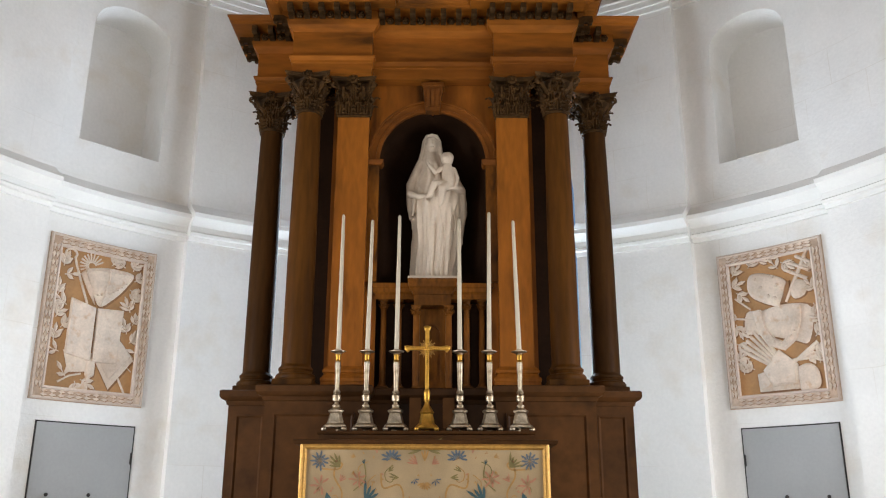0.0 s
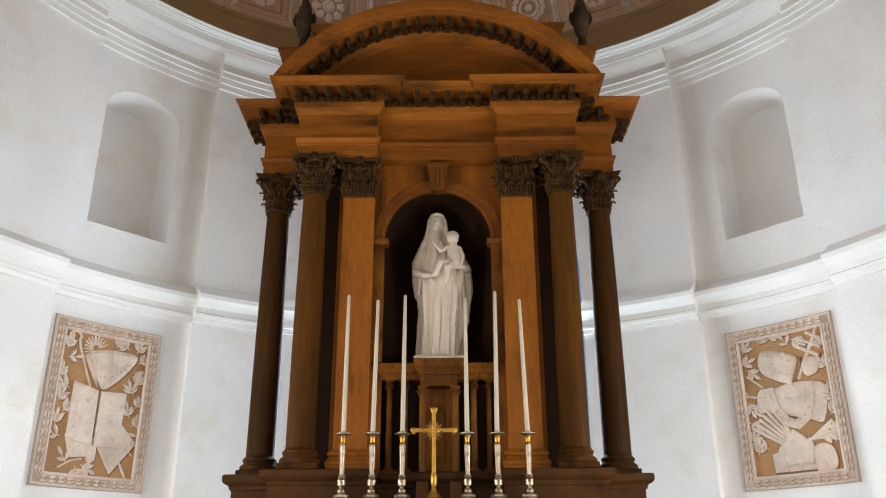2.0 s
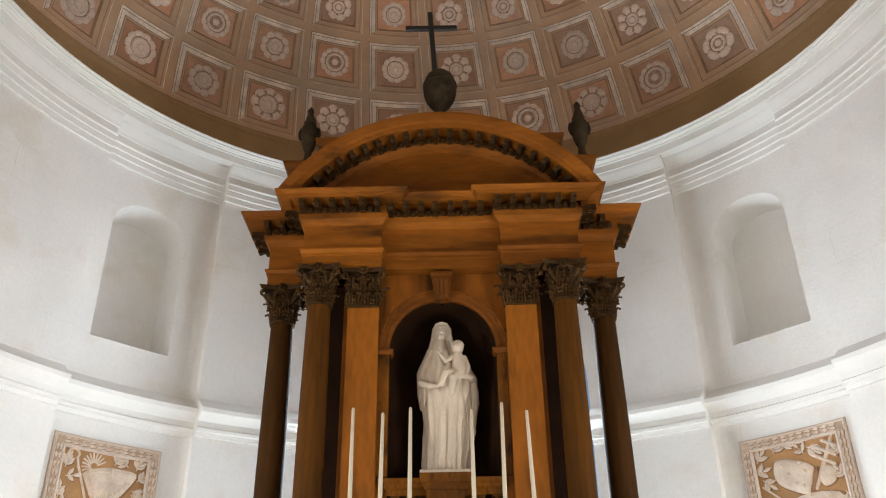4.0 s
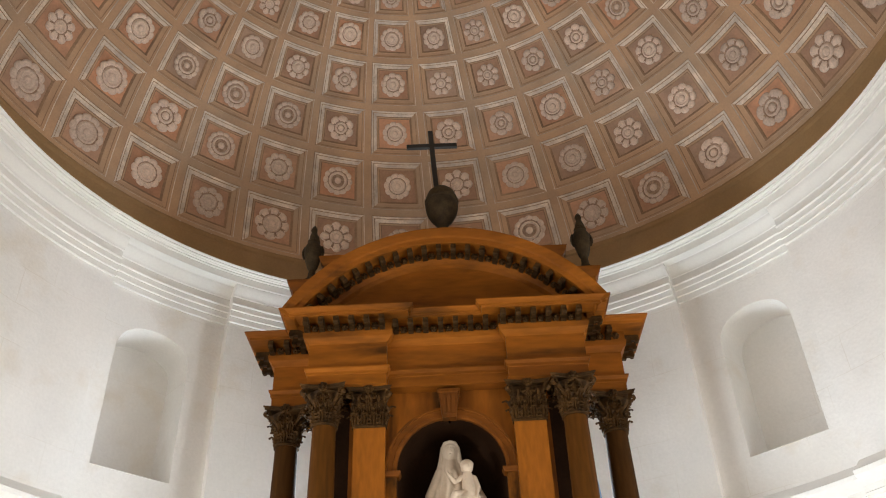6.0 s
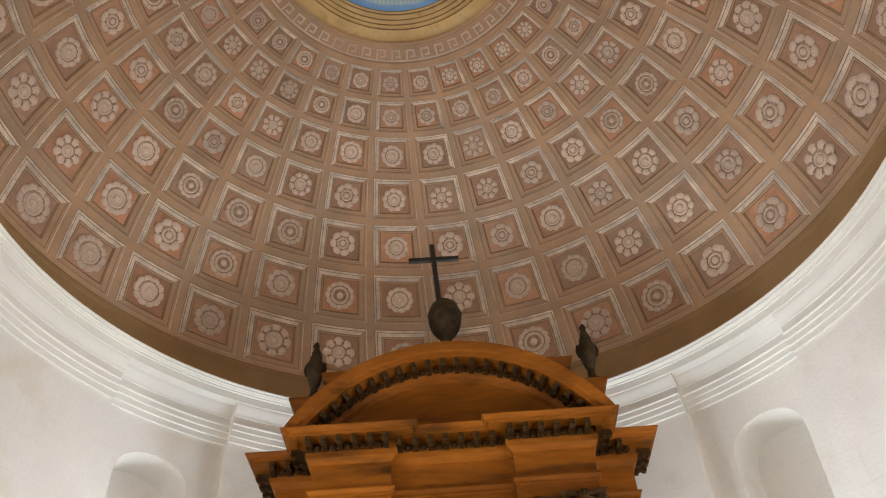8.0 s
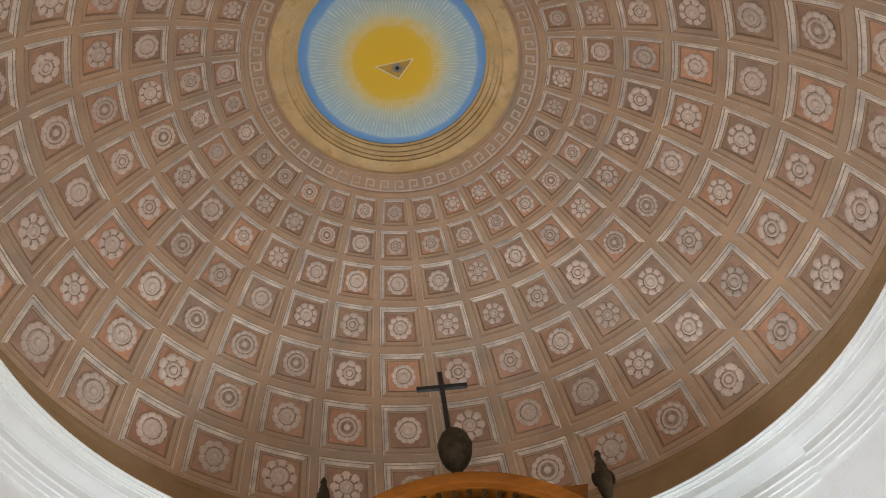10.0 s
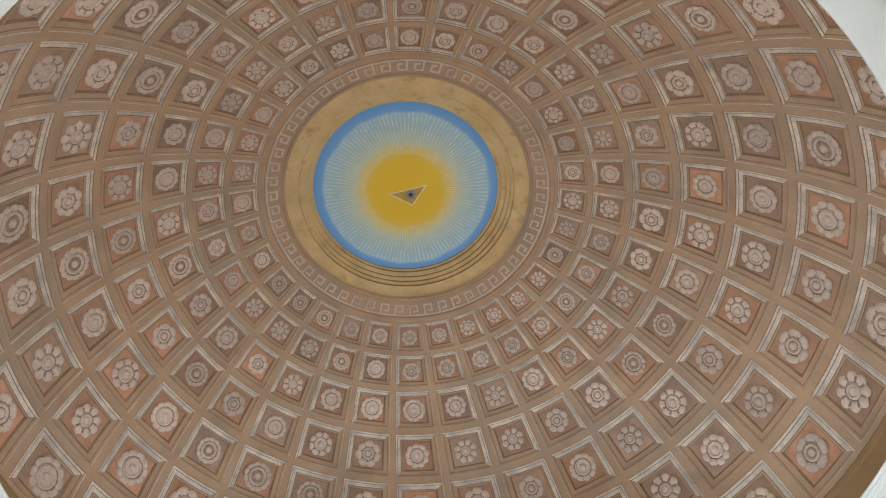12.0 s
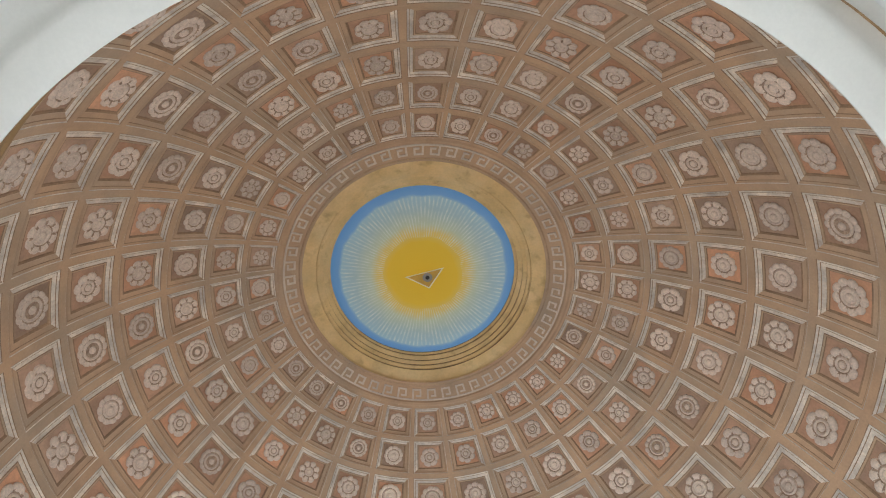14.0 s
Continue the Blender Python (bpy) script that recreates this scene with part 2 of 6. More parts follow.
# ---- the rotunda ----
WALL, BAY, TOP = 4.11, 4.20, 6.52
RIM_Z, DOME_R, SPRING = 7.0, 4.313, 6.986
BAYS = (36.3, 54.6)
OPEN = 118.0     # the wall ends at this angle; beyond it the nave opens


def wall_r(az):
    return BAY if BAYS[0] < abs(az) < BAYS[1] else WALL


def azimuths(step=2.0, limit=OPEN):
    """Angles round the rotunda, with a double stop where the wall steps back for a bay."""
    stops = [-limit, -BAYS[1], -BAYS[0], BAYS[0], BAYS[1], limit]
    rows = []
    for a, b in zip(stops, stops[1:]):
        n = max(2, round((b - a) / step))
        r = wall_r((a + b) / 2)
        rows += [(a + (b - a) * i / n, r) for i in range(n + 1)]
    return rows


def sweep(bm, profile, step=2.0, limit=OPEN):
    """Sweeps (in, z) round the wall; in is measured from the wall's face towards the middle."""
    strip(bm, [[polar(r - d, az, z) for az, r in azimuths(step, limit)] for d, z in profile], False)
    return bm


NICHE_AZ, NICHE_SILL, NICHE_SPRING, NICHE_RISE, NICHE_DEEP = (40.8, 51.5), 4.62, 5.80, 0.33, 0.42
# side openings out of view, added for the low lamps of the rotunda
WINDOW_AZ, WINDOW_Z = (74.3, 98.3), (0.5, 3.3)
ALTAR_AZ, ALTAR_SILL, ALTAR_SPRING = 20.17, 1.0, 4.50      # arched window behind the altarpiece
DOOR_TOP = 2.07


def build_wall():
    bm = bmesh.new()

    def niche_top(az):
        mid, half = sum(NICHE_AZ) / 2, (NICHE_AZ[1] - NICHE_AZ[0]) / 2
        u = (abs(az) - mid) / half
        return NICHE_SPRING + NICHE_RISE * math.sqrt(max(0, 1 - u * u)) ** 0.8

    plain = azimuths(2.0)
    for (a, ra), (b, rb) in zip(plain, plain[1:]):
        lo, hi = sorted((abs(a), abs(b)))
        if lo >= BAYS[0] - 0.01 and hi <= BAYS[1] + 0.01 and ra == rb == BAY:
            continue
        if hi <= ALTAR_AZ + 0.05:
            continue
        side_window = lo >= WINDOW_AZ[0] - 0.01 and hi <= WINDOW_AZ[1] + 0.01
        for z0, z1 in ((0, WINDOW_Z[0]), (WINDOW_Z[1], TOP)) if side_window else ((0, TOP),):
            strip(bm, [[polar(ra, a, z), polar(rb, b, z)] for z in (z0, z1)], False)
        if side_window:
            for z in WINDOW_Z:
                strip(bm, [[polar(r, a, z), polar(r, b, z)] for r in (WALL, WALL + 0.5)], False)
    # the window behind the altar, with its reveal
    reach = WALL * math.sin(radians(ALTAR_AZ))
    cols = [-ALTAR_AZ * math.cos(math.pi * i / 40) for i in range(41)]

    def arch_z(az):
        return ALTAR_SPRING + math.sqrt(max(0.0, reach ** 2 - (WALL * math.sin(radians(az))) ** 2))
    strip(bm, [[polar(WALL, az, z) for az in cols] for z in (0, ALTAR_SILL)], False)
    strip(bm, [[polar(WALL, az, arch_z(az)) for az in cols], [polar(WALL, az, TOP) for az in cols]], False)
    rim = [(-ALTAR_AZ, ALTAR_SILL)] + [(az, arch_z(az)) for az in cols] + [(ALTAR_AZ, ALTAR_SILL)]
    strip(bm, [[polar(r, az, z) for az, z in rim] for r in (WALL, WALL + 0.4)], True)
    for s in (-1, 1):
        n0, n1 = NICHE_AZ
        outer = [BAYS[0] + (n0 - BAYS[0]) * i / 3 for i in range(4)], [n1 + (BAYS[1] - n1) * i / 2 for i in range(3)]
        for col in outer:
            strip(bm, [[polar(BAY, s * a, z) for a in col] for z in (0, TOP)], False)
        mid, half = (n0 + n1) / 2, (n1 - n0) / 2
        inner = [mid - half * math.cos(math.pi * i / 20) for i in range(21)]
        strip(bm, [[polar(BAY, s * a, z) for a in inner] for z in (0, NICHE_SILL)], False)
        strip(bm, [[polar(BAY, s * a, niche_top(a)) for a in inner], [polar(BAY, s * a, TOP) for a in inner]], False)
        # the recess: an arched edge carried back, with rounded inner corners
        def edge(r, k):
            pts = [(n0, NICHE_SILL)] + [(a, niche_top(a)) for a in inner] + [(n1, NICHE_SILL)]
            cz = 5.3
            return [polar(r, s * (mid + (a - mid) * k), cz + (z - cz) * (0.5 + 0.5 * k)) for a, z in pts]
        rings = [edge(BAY - 0.002, 1.006), edge(BAY + 0.015, 1.0), edge(BAY + NICHE_DEEP - 0.006, 0.952), edge(BAY + NICHE_DEEP, 0.945)]
        rows = strip(bm, rings, True)
        bm.faces.new(rows[-1])
    return tagged(part("wall_rotunda", bm, ROUNDWALL, smooth=30), "white limewashed curved wall with recessed bays and arched niches", "wall", kind="structure")


build_wall()

# string course at mid height
bm = bmesh.new()
COURSE = [(0.0, 3.86), (0.03, 3.86), (0.035, 3.90), (0.07, 3.905), (0.075, 3.93), (0.05, 3.95), (0.055, 4.00), (0.09, 4.03), (0.15, 4.07), (0.155, 4.11), (0.12, 4.13), (0.0, 4.235)]
for s in (-1, 1):
    side = [(az, r) for az, r in azimuths() if s * az > ALTAR_AZ - 0.1]
    strip(bm, [[polar(r - d, az, z) for az, r in side] for d, z in COURSE], False)
tagged(part("trim_string_course", bm, TRIMWHITE, smooth=25), "white plaster string course with rounded mouldings along the wall", "moulding", kind="structure")

# cornice under the dome: fasciae, frieze and cove that follow the bays, then a lip that runs round unbroken
bm = sweep(bmesh.new(), [(0.0, 6.47), (0.03, 6.47), (0.032, 6.53), (0.05, 6.535), (0.052, 6.595), (0.07, 6.60), (0.072, 6.655), (0.09, 6.665), (0.09, 6.675), (0.06, 6.69), (0.06, 6.765), (0.075, 6.77), (0.078, 6.785), (0.088, 6.80), (0.105, 6.825), (0.125, 6.855), (0.135, 6.875), (0.137, 6.895), (0.145, 6.90), (-0.1, 6.905)], limit=112.0)
tagged(part("trim_cornice", bm, TRIMWHITE, smooth=25), "white plaster cornice with stepped mouldings under the dome", "cornice", kind="structure")
bm = bmesh.new()
strip(bm, [[polar(r, -112 + 224 * i / 120, z) for i in range(121)] for r, z in ((4.2, 6.90), (3.957, 6.902), (3.955, 6.982), (3.935, 6.984), (3.933, 7.0), (3.912, 7.002), (3.905, 6.996), (3.897, 7.004), (3.872, 7.006), (3.870, 7.02), (3.85, 7.022), (3.845, 7.035), (4.5, 7.045))], False)
tagged(part("trim_cornice_lip", bm, TRIMWHITE, smooth=25), "white plaster lip along the top of the cornice", "cornice", kind="structure")

# ---- the dome ----
EDGE_LAT = [65.6, 60.05, 53.95, 46.65, 38.5, 29.65, 19.8, 9.3]
UNEVEN = [-0.09, 0.3, -0.05, 0.1, -0.1, -0.3, 0.1, 0, -0.2, -0.7, -0.4, -0.4, -0.4, 0.1, 0, -0.1, 0, 0, 0.15, 0, -0.3, -0.1, -0.15, -0.05, -0.06, 0.5, 0.9, 0.95, 0.4, 0.1, 0, -0.05]
COLS_AZ = [-6.96 + 11.25 * i + UNEVEN[i] for i in range(32)]


def on_dome(lat, az, out=0.0):
    """A point of the dome's inner face; the old vault leans a little to one side."""
    r, z = (DOME_R + out) * math.cos(radians(lat)), SPRING + (DOME_R + out) * math.sin(radians(lat))
    return Vector((r * math.sin(radians(az)) - 0.011 - 0.0796 * (z - 7.0), r * math.cos(radians(az)), z))


def build_dome():
    bm = bmesh.new()

    def quad(pts, mat):
        f = bm.faces.new([bm.verts.new(p) for p in pts])
        f.material_index = mat

    def ring_band(rings, mat, seg=128):
        rows = [[bm.verts.new(on_dome(lat, 360 * i / seg, out)) for i in range(seg)] for lat, out in rings]
        for a, b in zip(rows, rows[1:]):
            for i in range(seg):
                bm.faces.new((a[i], a[(i + 1) % seg], b[(i + 1) % seg], b[i])).material_index = mat

    # steps of a coffer: share of the cell, depth, paint from this step to the next
    steps = [(1.0, 0.0), (0.88, 0.0), (0.86, 0.005), (0.80, 0.012), (0.78, 0.016), (0.665, 0.024), (0.64, 0.021), (0.595, 0.025), (0.57, 0.032)]
    for k in range(7):
        hi, lo = EDGE_LAT[k], EDGE_LAT[k + 1]
        for i in range(32):
            a0 = (COLS_AZ[i - 1] + COLS_AZ[i]) / 2 - (180 if i == 0 else 0)
            a1 = (COLS_AZ[i] + COLS_AZ[(i + 1) % 32]) / 2 + (180 if i == 31 else 0)
            am, lm = (a0 + a1) / 2, (hi + lo) / 2

            def square(s, d, n=4):
                pts = []
                for (u0, v0), (u1, v1) in (((-1, 1), (1, 1)), ((1, 1), (1, -1)), ((1, -1), (-1, -1)), ((-1, -1), (-1, 1))):
                    for j in range(n):
                        u, v = u0 + (u1 - u0) * j / n, v0 + (v1 - v0) * j / n
                        pts.append(on_dome(lm + v * s * (hi - lo) / 2, am + u * s * (a1 - a0) / 2, d))
                return pts
            rings = [square(*st) for st in steps]
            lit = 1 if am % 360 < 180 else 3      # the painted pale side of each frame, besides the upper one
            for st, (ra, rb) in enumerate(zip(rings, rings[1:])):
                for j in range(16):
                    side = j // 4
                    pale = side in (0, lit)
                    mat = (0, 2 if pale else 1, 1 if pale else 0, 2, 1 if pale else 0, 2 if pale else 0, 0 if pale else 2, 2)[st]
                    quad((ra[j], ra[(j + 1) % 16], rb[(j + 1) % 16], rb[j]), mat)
            f = bm.faces.new([bm.verts.new(p) for p in rings[-1]])
            f.material_index = 3
    ring_band([(9.3, 0), (8.9, -0.02), (8.5, -0.02), (8.2, 0), (4, 0), (0.3, 0)], 4)
    ring_band([(65.6, 0), (65.9, -0.015), (66.3, -0.015), (66.5, 0.0), (69.2, 0.0), (69.4, -0.015), (69.8, -0.015)], 0)
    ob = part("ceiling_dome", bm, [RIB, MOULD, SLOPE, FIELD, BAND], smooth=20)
    return tagged(ob, "coffered dome painted brown and pink with rows of square panels", "dome", kind="structure")


dome = build_dome()

# ---- nave behind the camera: plain walls, ceiling and floor that close the place ----
def slab(name, label, category, x0, x1, y0, y1, z0, z1, mat):
    return tagged(part(name, box(bmesh.new(), x0, x1, y0, y1, z0, z1), mat), label, category, kind="structure")


slab("floor", "pale stone floor of the church", "floor", -8, 8, NAVE_END - 1, 6, -0.3, 0.0, FLOOR)


def wall_with_window(name, x0, x1, y0, y1, axis, w0, w1, z0, z1):
    bm = bmesh.new()
    if axis == "x":
        for a, b, lo, hi in ((x0, w0, 0, NAVE_Z), (w1, x1, 0, NAVE_Z), (w0, w1, 0, z0), (w0, w1, z1, NAVE_Z)):
            box(bm, a, b, y0, y1, lo, hi)
    else:
        for a, b, lo, hi in ((y0, w0, 0, NAVE_Z), (w1, y1, 0, NAVE_Z), (w0, w1, 0, z0), (w0, w1, z1, NAVE_Z)):
            box(bm, x0, x1, a, b, lo, hi)
    return tagged(part(name, bm, PLASTER), "plain white plaster nave wall with a window opening", "wall", kind="structure")


wall_with_window("wall_nave_end", -NAVE_X, NAVE_X, NAVE_END - 0.4, NAVE_END, "x", -2.2, 2.2, 1.8, 5.4)
for s, side in ((-1, "west"), (1, "east")):
    x0, x1 = sorted((s * NAVE_X, s * (NAVE_X + 0.4)))
    wall_with_window("wall_nave_" + side, x0, x1, NAVE_END, -1.6, "y", -10.2, -7.8, 1.8, 5.0)

# nave ceiling with a round cut where it meets the rotunda
bm = bmesh.new()
arc = [polar(4.33, az, 0) for az in [OPEN + (360 - 2 * OPEN) * i / 40 for i in range(41)]]
front = [(x, y) for x, y, _ in arc]
front = [(NAVE_X + 0.4, -1.6), (front[0][0], -1.6)] + front + [(front[-1][0], -1.6), (-NAVE_X - 0.4, -1.6)]
back = [(NAVE_X + 0.4 - (2 * NAVE_X + 0.8) * i / (len(front) - 1), NAVE_END - 0.4) for i in range(len(front))]
strip(bm, [[(x, y, NAVE_Z) for x, y in front], [(x, y, NAVE_Z) for x, y in back]], False)
strip(bm, [[(x, y, NAVE_Z + 0.3) for x, y in front], [(x, y, NAVE_Z + 0.3) for x, y in back]], False)
tagged(part("ceiling_nave", bm, PLASTER), "plain white plaster nave ceiling", "ceiling", kind="structure")
# plain band of the arch that closes the ring towards the nave
bm = bmesh.new()
prof = [(3.99, 7.06), (3.96, 7.03), (3.96, 7.0), (4.0, 6.985), (4.2, 6.985), (4.26, 7.0), (4.28, 7.03), (4.36, 7.06), (4.5, 7.095)]
strip(bm, [[(r * math.sin(radians(a)) - 0.26, r * math.cos(radians(a)) - 0.13, z) for a in [104 + 152 * i / 60 for i in range(61)]] for r, z in prof], False)
tagged(part("trim_arch_band", bm, TRIMWHITE, smooth=50), "smooth white plaster band of the arch below the dome", "arch", kind="structure")
# unseen outer shell added above the drum, to keep daylight out of the dome
bm = lathe(bmesh.new(), [(5.2, 6.0), (5.2, 9.5), (3.6, 11.6), (1.4, 12.4), (0.02, 12.5)], 48, caps=False)
tagged(part("wall_drum_outer", bm, PLASTER), "unseen outer shell that keeps daylight out of the dome", "wall", kind="structure")

# ---- the altarpiece ----
CX = -0.06
altar = thing("altarpiece", (CX, 0, 0), "tall carved walnut altarpiece with columns, niche and rounded pediment", "altarpiece")

# plan outlines, left to right along the front
PED = [(-1.675, 3.3), (-1.675, 2.58), (-1.312, 2.58), (-1.312, 2.26), (-0.52, 2.26), (-0.52, 2.46), (0.52, 2.46), (0.52, 2.26), (1.312, 2.26), (1.312, 2.58), (1.675, 2.58), (1.675, 3.3)]
ENT = [(-1.668, 3.2), (-1.668, 2.71), (-1.268, 2.71), (-1.268, 2.32), (-0.55, 2.32), (-0.55, 2.42), (0.55, 2.42), (0.55, 2.32), (1.268, 2.32), (1.268, 2.71), (1.668, 2.71), (1.668, 3.2)]


bm = moulding(bmesh.new(), [(0.03, 0.0), (0.03, 0.5), (0.0, 0.53), (0.0, 2.20), (0.012, 2.205), (0.02, 2.235), (0.05, 2.25), (0.065, 2.27), (0.065, 2.315), (0.05, 2.325), (-0.3, 2.335)], PED)
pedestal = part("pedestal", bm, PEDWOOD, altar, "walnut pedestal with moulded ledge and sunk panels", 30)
prism(bm := bmesh.new(), [(x * 0.98, y + 0.05) for x, y in PED], 2.30, 2.334)
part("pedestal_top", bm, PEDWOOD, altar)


def framed_panel(x0, x1, y, z0, z1, parent):
    bm = bmesh.new()
    rings = []
    for d, out in ((0, 0.0), (0.0, 0.012), (0.014, 0.014), (0.03, 0.002), (0.034, 0.002)):
        rings.append([(x0 + d, y - out, z0 + d), (x1 - d, y - out, z0 + d), (x1 - d, y - out, z1 - d), (x0 + d, y - out, z1 - d)])
    rows = strip(bm, rings, True)
    bm.faces.new(rows[-1])
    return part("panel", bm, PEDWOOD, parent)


for s in (-1, 1):
    framed_panel(*sorted((s * 1.24, s * 0.60)), 2.259, 0.7, 2.11, pedestal)
    framed_panel(*sorted((s * 1.61, s * 1.37)), 2.579, 0.7, 2.13, pedestal)


def leaf_strip(bm, base, up, out, side, h, w, curl, n=8, mat=0):
    """A curled acanthus leaf: a lobed blade with a raised rib and sunk veins that bends outwards at its tip."""
    rows = []
    for i in range(n + 1):
        t = i / n
        c = base + up * (h * (t - 0.30 * t ** 4 * curl)) + out * (h * 0.34 * (t ** 3) * curl + 0.006)
        ww = w * (0.70 + 0.42 * math.sin(math.pi * t)) * (1 - 0.5 * t ** 3) * (1 + 0.24 * (1 if i % 2 else -1))
        d = out * (0.30 * ww)
        rows.append([c - side * ww - d * 0.5, c - side * ww * 0.62 + d, c - side * ww * 0.30 - d * 0.3, c + d * 1.3, c + side * ww * 0.30 - d * 0.3, c + side * ww * 0.62 + d, c + side * ww - d * 0.5])
    strip(bm, rows, False)
    tip = rows[-1][3]
    bmesh.ops.create_icosphere(bm, subdivisions=1, radius=w * 0.30, matrix=Matrix.Translation(tip - up * (w * 0.2)))


def scroll(bm, c, d, t, size, depth, turns=9.0, flip=1):
    """A spiral scroll round c in the plane of d and up, as thick as depth along t."""
    rings = []
    for k in range(19):
        a, rad = flip * (1.2 + k * turns / 18), size * (1 - 0.045 * k)
        w = size * 0.20 * (1 - 0.03 * k)
        e = d * math.cos(a) + Vector((0, 0, math.sin(a)))
        q = c + e * rad
        rings.append([q + t * depth, q + e * w, q - t * depth, q - e * w])
    strip(bm, rings, True, True)
    bmesh.ops.create_icosphere(bm, subdivisions=1, radius=size * 0.26, matrix=Matrix.Translation(c))


def capital(r, h, half, square=False):
    """A Corinthian capital: bell, two rows of leaves, scrolls, flowers and a hollowed abacus. Base at z = 0."""
    bm = bmesh.new()
    Z = Vector((0, 0, 1))
    if square:
        strip(bm, [[(-r * k, 0.05, z), (-r * k, -o, z), (r * k, -o, z), (r * k, 0.05, z)] for k, o, z in ((1.0, 0.0, 0), (1.06, 0.012, 0.0), (1.06, 0.012, 0.02), (0.97, 0.0, 0.03), (0.97, 0.0, h * 0.5), (1.08, 0.02, h * 0.75), (1.25, 0.05, h * 0.88))], True, True)
    else:
        lathe(bm, [(r * 1.0, 0), (r * 1.12, 0.0), (r * 1.15, 0.018), (r * 1.05, 0.035), (r * 0.98, 0.04), (r * 1.02, h * 0.5), (r * 1.25, h * 0.78), (r * 1.5, h * 0.87)], 20)
    rows = ((0.025, h * 0.40, 0.0), (0.06, h * 0.60, 0.5))
    for row, (z0, hh, shift) in enumerate(rows):
        if square:
            for i in range(4 + row):
                x = (-0.84 + 1.68 * i / (3 + row)) * r * (1.0 + 0.06 * row)
                leaf_strip(bm, Vector((x, -0.004 - 0.004 * (1 - row), z0)), Z, Vector((0.25 * x / r, -1, 0)).normalized(), Vector((1, 0, 0)), hh, r * (0.30 - 0.05 * row), 1.0)
            for s in (-1, 1):
                leaf_strip(bm, Vector((s * r, 0.03, z0)), Z, Vector((s, 0, 0)), Vector((0, 1, 0)), hh, r * 0.24, 1.0)
        else:
            for i in range(8):
                a = 2 * math.pi * (i + shift) / 8
                o, s = Vector((math.cos(a), math.sin(a), 0)), Vector((-math.sin(a), math.cos(a), 0))
                leaf_strip(bm, o * r * 1.0 + Vector((0, 0, z0)), Z, o, s, hh, r * (0.40 - 0.04 * row), 1.0)
    # scrolls at the corners on leafy stems
    for x, y in [(-1, -1), (1, -1)] if square else [(-1, -1), (1, -1), (1, 1), (-1, 1)]:
        d = Vector((x, y, 0)).normalized()
        c = Vector((x * half * 0.84, (-half * 0.42 if square else y * half * 0.84), h * 0.80))
        t = Vector((-d.y, d.x, 0))
        scroll(bm, c, d, t, 0.046, 0.020)
        p0 = Vector((x * r * 0.6, (-0.02 if square else y * r * 0.6), h * 0.5))
        strip(bm, [[p + t * 0.02, p + d * 0.014, p - t * 0.02, p - d * 0.014] for p in (p0, p0.lerp(c, 0.5) + Vector((0, 0, 0.01)), c + Vector((0, 0, 0.045)))], True, True)
        leaf_strip(bm, p0 + d * 0.012, Z, d, t, h * 0.30, 0.032, 1.4)
    # two small scrolls, a leaf and a flower in the middle of each side
    for i in range(1 if square else 4):
        a = -math.pi / 2 + i * math.pi / 2
        o = Vector((math.cos(a), math.sin(a), 0))
        s = Vector((-math.sin(a), math.cos(a), 0))
        reach = half * 0.40 if square else half * 0.70
        for q in (-1, 1):
            scroll(bm, o * reach + s * (q * r * 0.36) + Vector((0, 0, h * 0.735)), s * q, o, 0.030, 0.018)
            p0, p1 = o * reach * 0.7 + s * (q * r * 0.62) + Vector((0, 0, h * 0.48)), o * reach + s * (q * r * 0.62) + Vector((0, 0, h * 0.74))
            strip(bm, [[p + s * 0.012, p + o * 0.012, p - s * 0.012, p - o * 0.012] for p in (p0, p0.lerp(p1, 0.6), p1)], True, True)
        leaf_strip(bm, o * reach * 0.85 + Vector((0, 0, h * 0.50)), Z, o, s, h * 0.34, r * 0.2, 1.0)
        f = o * (half * (0.52 if square else 0.86)) + Vector((0, 0, h * 0.92))
        bmesh.ops.create_icosphere(bm, subdivisions=1, radius=0.020, matrix=Matrix.Translation(f + o * 0.018))
        for k in range(7):
            e = s * math.cos(k * 0.9) + Z * math.sin(k * 0.9)
            bmesh.ops.create_icosphere(bm, subdivisions=1, radius=0.019, matrix=Matrix.Translation(f + e * 0.032))
    # abacus with hollowed sides
    pts = []
    for (x0, y0), (x1, y1) in (((-1, -1), (1, -1)), ((1, -1), (1, 1)), ((1, 1), (-1, 1)), ((-1, 1), (-1, -1))):
        for k in range(9):
            t = k / 9
            x, y = x0 + (x1 - x0) * t, y0 + (y1 - y0) * t
            m = 1 - 0.22 * math.sin(math.pi * t) ** 1.2
            px, py = x * half * (m if x0 == x1 else 1), y * half * (m if y0 == y1 else 1)
            pts.append((px, min(py * 0.55, 0.05) if square else py))
    strip(bm, [[(x * 0.90, y * 0.90, h * 0.905) for x, y in pts], [(x * 0.94, y * 0.94, h * 0.925) for x, y in pts], [(x * 0.94, y * 0.94, h * 0.95) for x, y in pts], [(x * 0.98, y * 0.98, h * 0.96) for x, y in pts], [(x, y, h) for x, y in pts]], True, True)
    return mesh_of(bm, "capital", DARKWOOD, 40)


